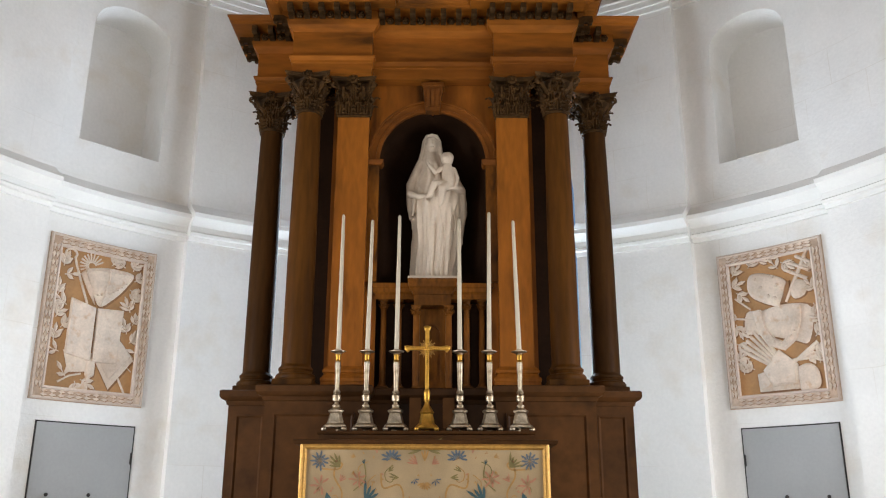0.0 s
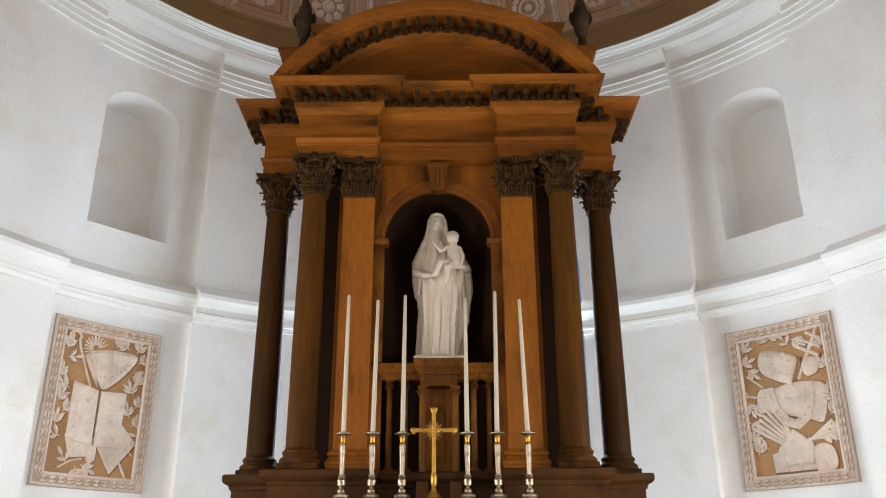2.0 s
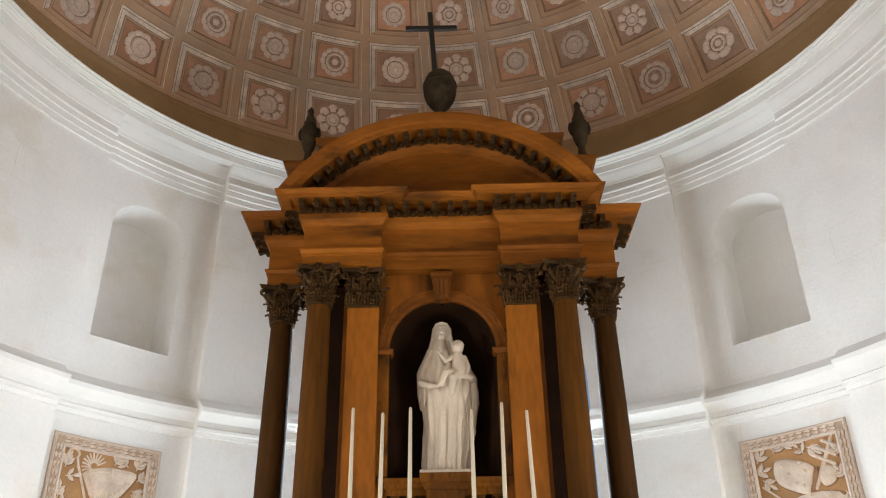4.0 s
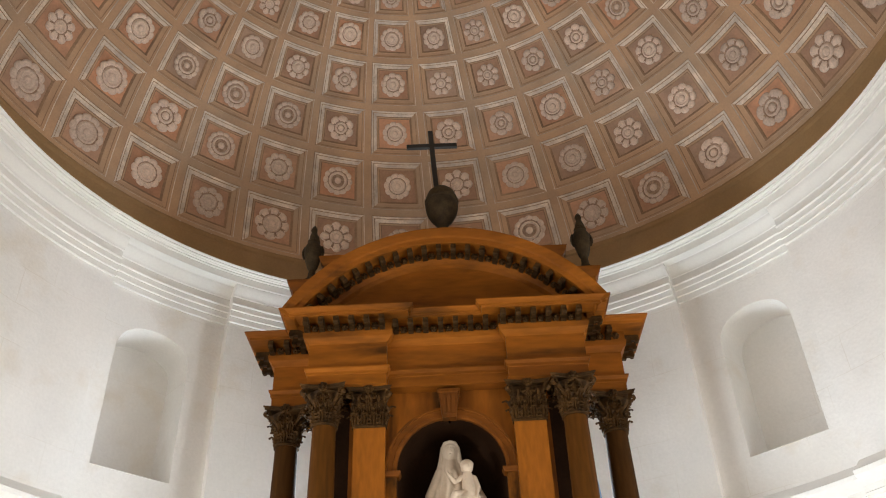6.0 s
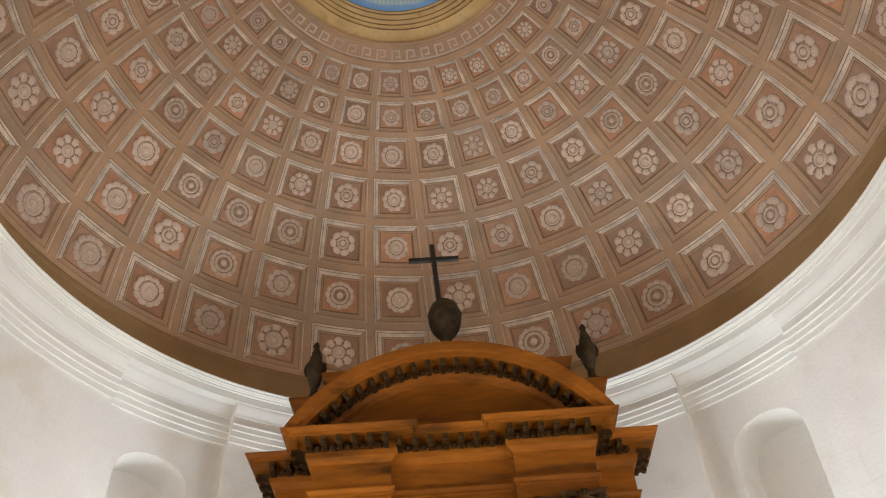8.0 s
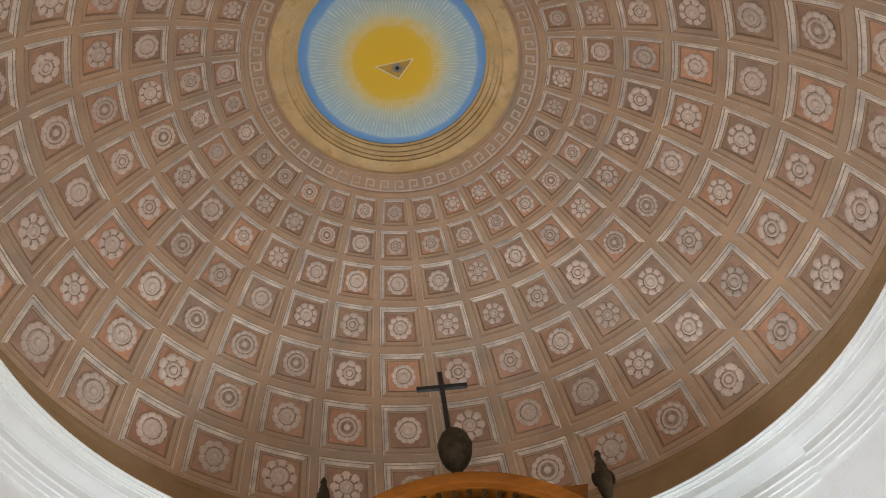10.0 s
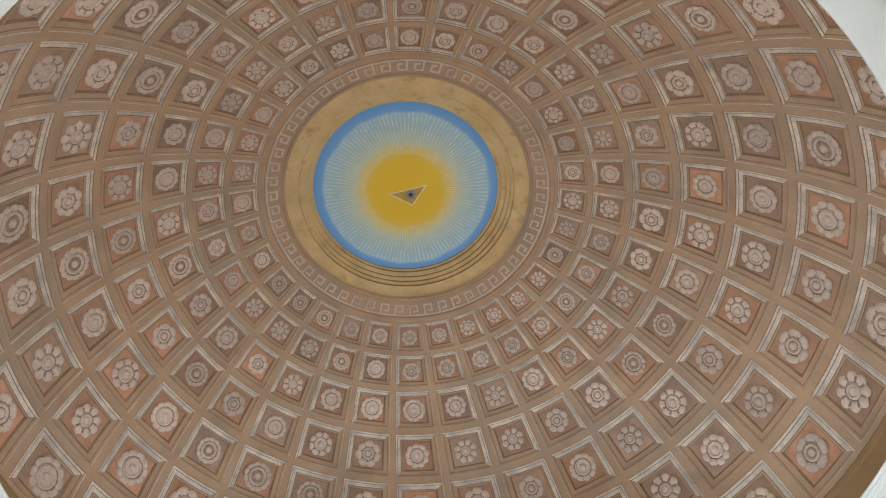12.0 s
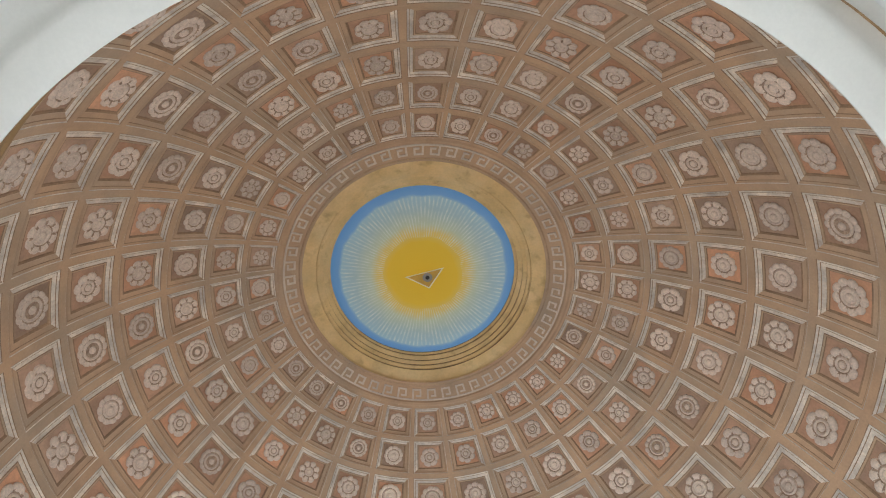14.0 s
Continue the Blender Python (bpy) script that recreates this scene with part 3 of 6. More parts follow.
def column(x, y, r, z0, zc, z1, cap, dark):
    col = new("column")
    col.parent, col.location = altar, (x, y, 0)
    bm = bmesh.new()
    box(bm, -r * 1.36, r * 1.36, -r * 1.36, r * 1.36, z0, z0 + 0.05, 0.006)
    lathe(bm, [(r * 1.32, z0 + 0.05), (r * 1.38, z0 + 0.065), (r * 1.38, z0 + 0.085), (r * 1.3, z0 + 0.10), (r * 1.16, z0 + 0.105), (r * 1.12, z0 + 0.125), (r * 1.2, z0 + 0.135), (r * 1.2, z0 + 0.15), (r * 1.08, z0 + 0.162), (r * 1.0, z0 + 0.18)], 28)
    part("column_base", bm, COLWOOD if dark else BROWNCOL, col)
    n = 14
    prof = []
    for i in range(n + 1):
        t = i / n
        k = 1 if t < 0.33 else 1 - 0.13 * ((t - 0.33) / 0.67) ** 1.6
        prof.append((r * k, z0 + 0.18 + (zc - z0 - 0.18) * t))
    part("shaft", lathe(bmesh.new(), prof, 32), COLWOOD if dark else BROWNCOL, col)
    ob = new("capital", cap)
    ob.parent, ob.location = col, (0, 0, zc)
    tagged(ob, "dark carved leafy capital")
    return col


cap_round = capital(0.105, 0.36, 0.205)
for s in (-1, 1):
    column(s * 1.112, 2.45, 0.119, 2.334, 4.76, 5.12, cap_round, False)
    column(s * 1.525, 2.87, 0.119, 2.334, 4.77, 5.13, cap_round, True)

# pilasters beside the niche
cap_flat = capital(0.145, 0.36, 0.21, True)
for s in (-1, 1):
    pil = new("pilaster")
    pil.parent, pil.location = altar, (s * 0.715, 2.48, 0)
    part("pilaster_shaft", box(bmesh.new(), -0.143, 0.143, 0, 0.08, 2.50, 4.78, 0.004), WOOD, pil)
    bm = moulding(bmesh.new(), [(0.045, 2.334), (0.045, 2.38), (0.05, 2.385), (0.05, 2.41), (0.03, 2.43), (0.02, 2.45), (0.035, 2.46), (0.035, 2.48), (0.015, 2.50), (0, 2.515)], [(-0.143, 0.1), (-0.143, 0.0), (0.143, 0.0), (0.143, 0.1)])
    part("pilaster_base", bm, WOOD, pil)
    ob = new("capital", cap_flat)
    ob.parent, ob.location = pil, (0, 0, 4.77)
    tagged(ob, "dark carved leafy capital")

# body with the arched niche
NX, NR, NZ, NB, NY = 0.0, 0.475, 4.375, 2.334, 2.555
bm = bmesh.new()
arch = [(NX + NR * math.cos(math.pi * i / 24), NZ + NR * math.sin(math.pi * i / 24)) for i in range(25)]
strip(bm, [[(x, NY, z) for x, z in arch], [(max(-0.9, min(0.9, x * 2.2)), NY, 5.13) for x, z in arch]], False)
for s in (-1, 1):
    x0, x1 = sorted((s * NR, s * 0.90))
    strip(bm, [[(x0, NY, z), (x1, NY, z)] for z in (NB, NZ)], False)
    bm.faces.new([bm.verts.new(p) for p in ((s * NR, NY, NZ), (s * 0.9, NY, NZ), (s * 0.9, NY, 5.13))])
    strip(bm, [[(s * 0.90, NY, z), (s * 0.90, 3.3, z)] for z in (NB, 5.13)], False)
part("niche_wall", bm, WOOD, altar)
bm = bmesh.new()
half = [(NR * math.cos(math.pi * i / 16), NY + 0.05 + NR * math.sin(math.pi * i / 16)) for i in range(17)]
half = [(NR, NY)] + half + [(-NR, NY)]
strip(bm, [[(x, y, NB) for x, y in half], [(x, y, NZ) for x, y in half]], False)
strip(bm, [[(x * math.cos(t), NY + (y - NY) * math.cos(t) ** 0.5 if y > NY + 0.05 else y, NZ + NR * math.sin(t)) for x, y in half] for t in [math.pi / 2 * k / 10 for k in range(10)] + [1.55]], False)
part("niche", bm, RECESS_SHADE, altar, "dark shadowy arched niche")
# archivolt, imposts and keystone
bm = bmesh.new()
prof = [(NR, NY + 0.01), (NR, NY - 0.035), (NR + 0.03, NY - 0.04), (NR + 0.035, NY - 0.03), (NR + 0.08, NY - 0.035), (NR + 0.085, NY - 0.05), (NR + 0.105, NY - 0.05), (NR + 0.11, NY)]
strip(bm, [[(r * math.cos(math.pi * i / 32), y, NZ + r * math.sin(math.pi * i / 32)) for i in range(33)] for r, y in prof], False)
part("archivolt", bm, WOOD_H, altar)
for s in (-1, 1):
    x0, x1 = sorted((s * NR, s * (NR + 0.105)))
    part("jamb", box(bmesh.new(), x0, x1, NY - 0.035, NY + 0.05, 3.25, NZ - 0.05, 0.004), TABWOOD, altar)
    bm = moulding(bmesh.new(), [(0.0, NZ - 0.055), (0.02, NZ - 0.05), (0.035, NZ - 0.02), (0.035, NZ - 0.005), (-0.04, NZ)], [(x0, NY + 0.06), (x0, NY - 0.03), (x1, NY - 0.03), (x1, NY + 0.06)])
    part("impost", bm, WOOD_H, altar)
bm = bmesh.new()
for k, (w0, w1, y) in enumerate(((0.062, 0.092, 0.09),)):
    strip(bm, [[(-w0, NY - y, NZ + NR - 0.015), (w0, NY - y, NZ + NR - 0.015), (w0, NY, NZ + NR - 0.015), (-w0, NY, NZ + NR - 0.015)], [(-w1, NY - y - 0.03, 5.06), (w1, NY - y - 0.03, 5.06), (w1, NY, 5.06), (-w1, NY, 5.06)]], True, True)
for x in (-0.045, 0.0, 0.045):
    strip(bm, [[(x * 0.8 - 0.014, NY - 0.102, NZ + NR + 0.02), (x * 0.8 + 0.014, NY - 0.102, NZ + NR + 0.02), (x * 0.8 + 0.014, NY - 0.07, NZ + NR + 0.02), (x * 0.8 - 0.014, NY - 0.07, NZ + NR + 0.02)], [(x - 0.018, NY - 0.132, 5.03), (x + 0.018, NY - 0.132, 5.03), (x + 0.018, NY - 0.09, 5.03), (x - 0.018, NY - 0.09, 5.03)]], True, True)
box(bm, -0.105, 0.105, NY - 0.135, NY, 5.06, 5.10, 0.006)
part("keystone", bm, WOOD, altar)

# entablature
bm = moulding(bmesh.new(), [(-0.25, 5.13), (0.0, 5.13), (0.0, 5.225), (0.012, 5.23), (0.012, 5.255), (0.03, 5.28), (0.03, 5.295), (0.0, 5.30), (0.0, 5.545), (0.012, 5.55), (0.03, 5.58), (0.05, 5.595), (0.06, 5.64), (0.06, 5.65), (0.05, 5.655), (0.05, 5.735),
                            (0.21, 5.74), (0.215, 5.76), (0.235, 5.765), (0.25, 5.79), (0.26, 5.80), (0.26, 5.81), (-0.25, 5.83)], ENT)
entab = part("entablature", bm, WOOD_H, altar, "walnut entablature with plain frieze and deep cornice", 25)
prism(bm := bmesh.new(), [(x * 0.97, y + 0.04) for x, y in ENT], 5.74, 5.815)
part("cornice_top", bm, WOOD_H, altar)
prism(bm := bmesh.new(), [(x * 0.98, y + 0.04) for x, y in ENT], 5.135, 5.18)
part("soffit", bm, WOOD_H, altar)

# modillions and carved flowers under the cornice
bm = bmesh.new()
box(bm, -0.024, 0.024, -0.15, 0.0, 0.025, 0.082)
box(bm, -0.024, 0.024, -0.07, 0.0, -0.005, 0.03)
lathe_roll = [[(x, -0.13 + 0.026 * math.cos(a), 0.036 + 0.026 * math.sin(a)) for a in [k * math.pi / 5 for k in range(10)]] for x in (-0.024, 0.024)]
strip(bm, lathe_roll, True, True)
modillion = mesh_of(bm, "modillion", DARKWOOD, 40)
bm = bmesh.new()
for k in range(6):
    a = k * math.pi / 3
    bmesh.ops.create_icosphere(bm, subdivisions=1, radius=0.019, matrix=Matrix.Translation((0.022 * math.cos(a), -0.012, 0.04 + 0.022 * math.sin(a))))
bmesh.ops.create_icosphere(bm, subdivisions=1, radius=0.018, matrix=Matrix.Translation((0, -0.03, 0.04)))
flower = mesh_of(bm, "carved_flower", DARKWOOD, 60)


def row_of_blocks(p0, p1, turn, z=5.65, first=0):
    p0, p1 = Vector(p0), Vector(p1)
    n = max(1, round((p1 - p0).length / 0.072))
    for i in range(n):
        p = p0 + (p1 - p0) * ((i + 0.5) / n)
        kind = (i + first) % 2
        ob = new("carved_flower" if kind else "modillion", flower if kind else modillion)
        ob.parent, ob.location, ob.rotation_euler = entab, (p.x, p.y, z), (0, 0, turn)


for (x0, y0), (x1, y1) in zip(ENT, ENT[1:]):
    if abs(y0 - y1) < 1e-6:
        grow = 0.05
        row_of_blocks((x0 - (0.05 if abs(x0) > 1.2 or x0 > 0.5 else -0.05 if abs(x0) < 0.6 and x0 < 0 else 0), y0 - grow), (x1 + 0.0, y1 - grow), 0.0)
    elif abs(y0 - y1) > 0.2:
        turn = -math.pi / 2 if x0 < 0 else math.pi / 2
        sx = -0.05 if x0 < 0 else 0.05
        hi = max(y0, y1)
        row_of_blocks((x0 + sx, min(y0, y1)), (x0 + sx, min(hi, 3.1)), turn)

# rounded pediment
PR, PZ, PH = 1.753, 4.907, 1.52
a0 = math.acos(PH / PR)
angles = [a0 + (math.pi - 2 * a0) * i / 48 for i in range(49)]


def arc_sweep(profile, flat=None):
    bm = bmesh.new()
    strip(bm, [[(r * math.cos(a), y, PZ + r * math.sin(a)) for a in angles] for r, y in profile], False)
    return bm


bm = arc_sweep([(PR - 0.36, 2.345), (PR - 0.30, 2.34), (PR - 0.275, 2.30), (PR - 0.255, 2.29), (PR - 0.235, 2.27), (PR - 0.15, 2.27), (PR - 0.14, 2.12), (PR - 0.095, 2.11), (PR - 0.085, 2.09), (PR - 0.03, 2.065), (PR - 0.005, 2.06), (PR, 2.075), (PR + 0.01, 2.9)])
pediment = part("pediment", bm, WOOD_H, altar, "rounded walnut pediment with a row of carved blocks", 25)
bm = bmesh.new()
poly = [((PR - 0.1) * math.cos(a), PZ + (PR - 0.1) * math.sin(a)) for a in angles]
strip(bm, [[(x, 2.35, max(z, 5.8)) for x, z in poly], [(x, 2.35, 5.78) for x, z in poly]], False)
strip(bm, [[(x, 2.9, max(z, 5.8)) for x, z in poly], [(x, 2.9, 5.78) for x, z in poly]], False)
part("tympanum", bm, WOOD_H, pediment)
n = 44
for i in range(n):
    a = a0 + 0.06 + (math.pi - 2 * a0 - 0.12) * (i + 0.5) / n
    r = PR - 0.235
    ob = new("carved_flower" if i % 2 else "modillion", flower if i % 2 else modillion)
    ob.parent = pediment
    ob.matrix_basis = Matrix.Translation((r * math.cos(a), 2.28, PZ + r * math.sin(a))) @ Matrix.Rotation(a - math.pi / 2, 4, "Y").inverted()

# attic blocks behind the pediment
bm = moulding(bmesh.new(), [(0, 5.8), (0, 6.27), (0.02, 6.28), (0.05, 6.33), (0.06, 6.37), (-0.2, 6.38)], [(-1.50, 3.0), (-1.50, 2.48), (1.50, 2.48), (1.50, 3.0)])
box(bm, -1.5, 1.5, 2.5, 3.0, 6.33, 6.377)
moulding(bm, [(0, 6.37), (0, 6.56), (0.02, 6.57), (0.05, 6.62), (0.06, 6.66), (-0.2, 6.67)], [(-1.20, 3.0), (-1.20, 2.5), (1.20, 2.5), (1.20, 3.0)])
box(bm, -1.2, 1.2, 2.52, 3.0, 6.62, 6.667)
part("attic", bm, WOOD_H, altar)

# backs between pilasters and columns; their near-black colour carries the shade of the gaps
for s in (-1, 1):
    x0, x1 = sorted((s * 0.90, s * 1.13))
    part("side_panel", box(bmesh.new(), x0, x1, 2.86, 2.95, 2.334, 5.13), RECESS_SHADE, altar)

# unseen board added to stop window light leaking through the niche crown
part("back_board", box(bmesh.new(), -1.13, 1.13, 3.20, 3.26, 2.34, 6.3), RECESS_SHADE, altar)

# ---- dome ornament ----
def build_rosette(kind):
    """A painted plaster rosette, radius 1 in the xy plane, facing -z: domed petals, a ring and a boss."""
    bm = bmesh.new()
    petals, inner, lobe, point = ((8, 0.50, 0.15, 0.5), (7, 0.44, 0.19, 0.5), (10, 0.56, 0.11, 0.5), (6, 0.46, 0.17, 0.4), (8, 0.38, 0.20, 0.9), (12, 0.60, 0.09, 0.6), (9, 0.50, 0.14, 0.7))[kind]
    n = petals * 8

    def ring(r, lobes, z, dome=0.0):
        pts = []
        for i in range(n):
            a = 2 * math.pi * i / n
            k = abs(math.sin(petals * a / 2)) ** point
            q = r * (1 - lobes + lobes * k)
            pts.append((q * math.cos(a), q * math.sin(a), z - dome * k))
        return pts
    rings = [ring(1.0, lobe, 0.0), ring(0.98, lobe, -0.06, 0.03), ring(0.90, lobe * 0.9, -0.07, 0.09), ring((0.9 + inner) / 2, lobe * 0.5, -0.06, 0.11), ring(inner + 0.09, lobe * 0.2, -0.04, 0.06), ring(inner + 0.025, 0.0, -0.01)]
    rings += [ring(inner - 0.01, 0.0, -0.11), ring(inner - 0.07, 0.0, -0.15), ring(inner - 0.13, 0.0, -0.11), ring(inner - 0.16, 0.0, -0.05), ring(0.23, 0.0, -0.05), ring(0.20, 0.0, -0.13), ring(0.12, 0.0, -0.18)]
    rows = strip(bm, rings, True)
    bm.faces.new(rows[-1])
    bm.faces.ensure_lookup_table()
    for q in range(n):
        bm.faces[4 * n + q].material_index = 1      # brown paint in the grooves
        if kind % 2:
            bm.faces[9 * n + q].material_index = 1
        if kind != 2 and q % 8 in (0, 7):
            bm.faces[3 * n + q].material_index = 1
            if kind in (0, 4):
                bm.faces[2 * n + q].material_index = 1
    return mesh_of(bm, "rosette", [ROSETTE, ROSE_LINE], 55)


ROSETTES = [build_rosette(k) for k in range(7)]
rnd = random.Random(7)
for k in range(7):
    for i in range(32):
        lat = (EDGE_LAT[k] + EDGE_LAT[k + 1]) / 2
        a0, a1 = COLS_AZ[i - 1] - (360 if i == 0 else 0), COLS_AZ[(i + 1) % 32] + (360 if i == 31 else 0)
        az = (a0 + 2 * COLS_AZ[i] + a1) / 4
        c = on_dome(lat, az, 0.032)
        nz = (on_dome(lat, az, 1.0) - c).normalized()
        tx = (on_dome(lat, az + 1, 0) - on_dome(lat, az - 1, 0)).normalized()
        ty = nz.cross(tx).normalized()
        size = DOME_R * radians(EDGE_LAT[k] - EDGE_LAT[k + 1]) / 2 * 0.52 * rnd.uniform(0.92, 1.06)
        ob = new("rosette", rnd.choice(ROSETTES))
        ob.parent = dome
        ob.matrix_basis = Matrix.Translation(c - nz * 0.013) @ Matrix((tx, ty, nz)).transposed().to_4x4() @ Matrix.Rotation(rnd.uniform(0, 6.28), 4, "Z") @ Matrix.Diagonal((size, size, size * 0.8, 1))

# meander band round the oculus
bm = bmesh.new()
UNITS = 54
KEY = [(0.0, 0.12, 0.06, 0.94), (0.0, 0.62, 0.80, 0.94), (0.50, 0.62, 0.34, 0.94), (0.26, 0.62, 0.34, 0.48), (0.0, 1.0, 0.06, 0.19)]
for u in range(UNITS):
    for x0, x1, y0, y1 in KEY:
        a0, a1 = (u + x0) * 360 / UNITS, (u + x1) * 360 / UNITS
        l0, l1 = 66.45 + 2.35 * y0, 66.45 + 2.35 * y1
        m = max(1, round((a1 - a0) / 2.5))
        for q in range(m):
            b0, b1 = a0 + (a1 - a0) * q / m, a0 + (a1 - a0) * (q + 1) / m
            strip(bm, [[on_dome(l, b, o) for l, b in ((l0, b0), (l1, b0), (l1, b1), (l0, b1))] for o in (0.002, -0.014)], True)
            bm.faces.new([bm.verts.new(on_dome(l, b, -0.014)) for l, b in ((l0, b0), (l0, b1), (l1, b1), (l1, b0))])
part("meander_band", bm, KEYPAINT, dome, "pale key-pattern band round the oculus", 30)

# ochre ring with mouldings, and the painted disc of the oculus
bm = bmesh.new()
prof = [(69.3, -0.015), (69.4, 0.02), (69.8, 0.03), (72.2, 0.045), (72.25, 0.08), (72.4, 0.09), (72.5, 0.082), (72.9, 0.085), (73.0, 0.095), (73.05, 0.125), (73.7, 0.13), (73.8, 0.14), (73.85, 0.165), (74.3, 0.17), (74.6, 0.175), (74.7, 0.19), (74.75, 0.215), (75.2, 0.22), (75.25, 0.25)]


def ring_at(lat, az, out):
    """The ring's steps sit a little further towards the altar the higher they are."""
    return on_dome(lat, az, out) + Vector((0, 0.085 * max(0.0, lat - 69.8) / 5.5, 0))


strip(bm, [[ring_at(l, 360 * i / 96, o) for i in range(96)] for l, o in prof], True)
bm.faces.ensure_lookup_table()
for k in (3, 8, 11, 15, 17):      # dark faces paint the dirt and the groove shade on these steps
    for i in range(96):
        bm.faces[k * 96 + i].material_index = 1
tagged(part("ceiling_oculus_ring", bm, [OCHRE, STEP_SHADE], smooth=25), "ochre plaster ring with worn mouldings round the oculus", "moulding", kind="structure")

disc_mat = bpy.data.materials.new("painted_sky_disc")
disc_mat.use_nodes = True
N, L = disc_mat.node_tree.nodes, disc_mat.node_tree.links
tc = N.new("ShaderNodeTexCoord")
sep = N.new("ShaderNodeSeparateXYZ")
L.new(tc.outputs["Object"], sep.inputs[0])


def math_node(op, a, b=None):
    n = N.new("ShaderNodeMath")
    n.operation = op
    for k, v in enumerate((a, b)):
        if v is None:
            continue
        if isinstance(v, (int, float)):
            n.inputs[k].default_value = v
        else:
            L.new(v, n.inputs[k])
    return n.outputs[0]


rad = math_node("SQRT", math_node("ADD", math_node("MULTIPLY", sep.outputs[0], sep.outputs[0]), math_node("MULTIPLY", sep.outputs[1], sep.outputs[1])))
cloud = N.new("ShaderNodeTexNoise")
cloud.inputs["Scale"].default_value, cloud.inputs["Detail"].default_value = 3.5, 6
L.new(tc.outputs["Object"], cloud.inputs["Vector"])
wob = math_node("ADD", rad, math_node("MULTIPLY", math_node("SUBTRACT", cloud.outputs["Fac"], 0.5), 0.10))
cr = N.new("ShaderNodeValToRGB")
stops = [(0.0, (0.93, 0.57, 0.028)), (0.38, (0.93, 0.60, 0.045)), (0.50, (0.84, 0.64, 0.20)), (0.59, (0.66, 0.68, 0.50)), (0.76, (0.49, 0.62, 0.64)), (0.905, (0.46, 0.64, 0.74)), (0.94, (0.24, 0.46, 0.80)), (1.0, (0.20, 0.42, 0.80))]
while len(cr.color_ramp.elements) < len(stops):
    cr.color_ramp.elements.new(0.5)
for e, (q, c) in zip(cr.color_ramp.elements, stops):
    e.position, e.color = q, (*c, 1)
DISC_R = 1.14
L.new(math_node("DIVIDE", wob, DISC_R), cr.inputs[0])
ang = math_node("ARCTAN2", sep.outputs[1], sep.outputs[0])
patch = N.new("ShaderNodeTexNoise")
patch.inputs["Scale"].default_value, patch.inputs["Detail"].default_value = 9, 3
L.new(tc.outputs["Object"], patch.inputs["Vector"])
ray = math_node("SINE", math_node("ADD", math_node("MULTIPLY", ang, 120), math_node("MULTIPLY", cloud.outputs["Fac"], 5)))
thin = math_node("GREATER_THAN", ray, 0.35)
zone = math_node("MULTIPLY", math_node("GREATER_THAN", wob, 0.50), math_node("LESS_THAN", wob, 1.04))
lines = math_node("MULTIPLY", math_node("MULTIPLY", thin, zone), math_node("MAXIMUM", math_node("MULTIPLY", math_node("SUBTRACT", patch.outputs["Fac"], 0.30), 1.9), 0.0))
mx = N.new("ShaderNodeMix")
mx.data_type = "RGBA"
L.new(lines, mx.inputs["Factor"])
L.new(cr.outputs[0], mx.inputs["A"])
mx.inputs["B"].default_value = (0.84, 0.86, 0.80, 1)
L.new(mx.outputs["Result"], N["Principled BSDF"].inputs["Base Color"])
N["Principled BSDF"].inputs["Roughness"].default_value = 0.8
top = on_dome(74.35, 0, 0.2)
OCX, OCY, OCZ = (on_dome(74.35, 90, 0.2).x + on_dome(74.35, 270, 0.2).x) / 2, 0.11, top.z + 0.055
bm = bmesh.new()
bmesh.ops.create_circle(bm, cap_ends=True, segments=96, radius=1.26)
disc = part("ceiling_oculus_disc", bm, disc_mat)
disc.location = (OCX, OCY, OCZ)
tagged(disc, "round ceiling painting of a golden glow with rays on pale blue", "painting", kind="structure")
TRI_PALE = material("painted_triangle_edge", (0.86, 0.78, 0.60), 0.8, tone=0.06, bump=0.05)
TRI_FILL = material("painted_triangle_fill", (0.62, 0.35, 0.06), 0.8, tone=0.15, bump=0.05)
TRI_DOT = material("painted_dot", (0.30, 0.26, 0.24), 0.8, tone=0.1, bump=0.05)
tri = [(-0.236, 0.014), (0.266, -0.05), (0.05, 0.215)]
for nm, k, h, m in (("triangle_edge", 1.0, 0.004, TRI_PALE), ("triangle_fill", 0.86, 0.008, TRI_FILL)):
    cx, cy = 0.03, 0.055
    bm = bmesh.new()
    prism(bm, [(cx + (x - cx) * k, cy + (y - cy) * k) for x, y in tri], -h, 0.0)
    part(nm, bm, m, disc)
for nm, r, h, m in (("painted_circle", 0.062, 0.012, TRI_DOT), ("painted_dot", 0.026, 0.016, IRON)):
    ob = part(nm, lathe(bmesh.new(), [(r, -h), (r, 0)], 20), m, disc)
    ob.location = (0.045, 0.055, 0)

# ---- orb, cross and finials on the altarpiece ----
orb = thing("orb_finial", (CX + 0.01, 2.45, 6.60), "dark turned wooden orb finial carrying a plain iron cross", "finial")
part("orb", lathe(bmesh.new(), [(0.13, 0), (0.13, 0.10), (0.09, 0.14), (0.065, 0.22), (0.055, 0.36), (0.075, 0.40), (0.115, 0.45), (0.152, 0.52), (0.170, 0.59), (0.174, 0.635), (0.172, 0.67), (0.180, 0.68), (0.180, 0.70), (0.166, 0.71), (0.160, 0.755), (0.138, 0.81), (0.10, 0.852), (0.06, 0.877), (0.03, 0.89)], 28), BRONZE, orb)
bm = bmesh.new()
box(bm, -0.026, 0.026, -0.02, 0.02, 0.87, 1.73, 0.003)
box(bm, -0.28, 0.28, -0.021, 0.021, 1.475, 1.53, 0.003)
cross = part("cross", bm, IRON, orb, "plain dark iron cross")
cross.rotation_euler = (0, radians(-3.2), radians(4))

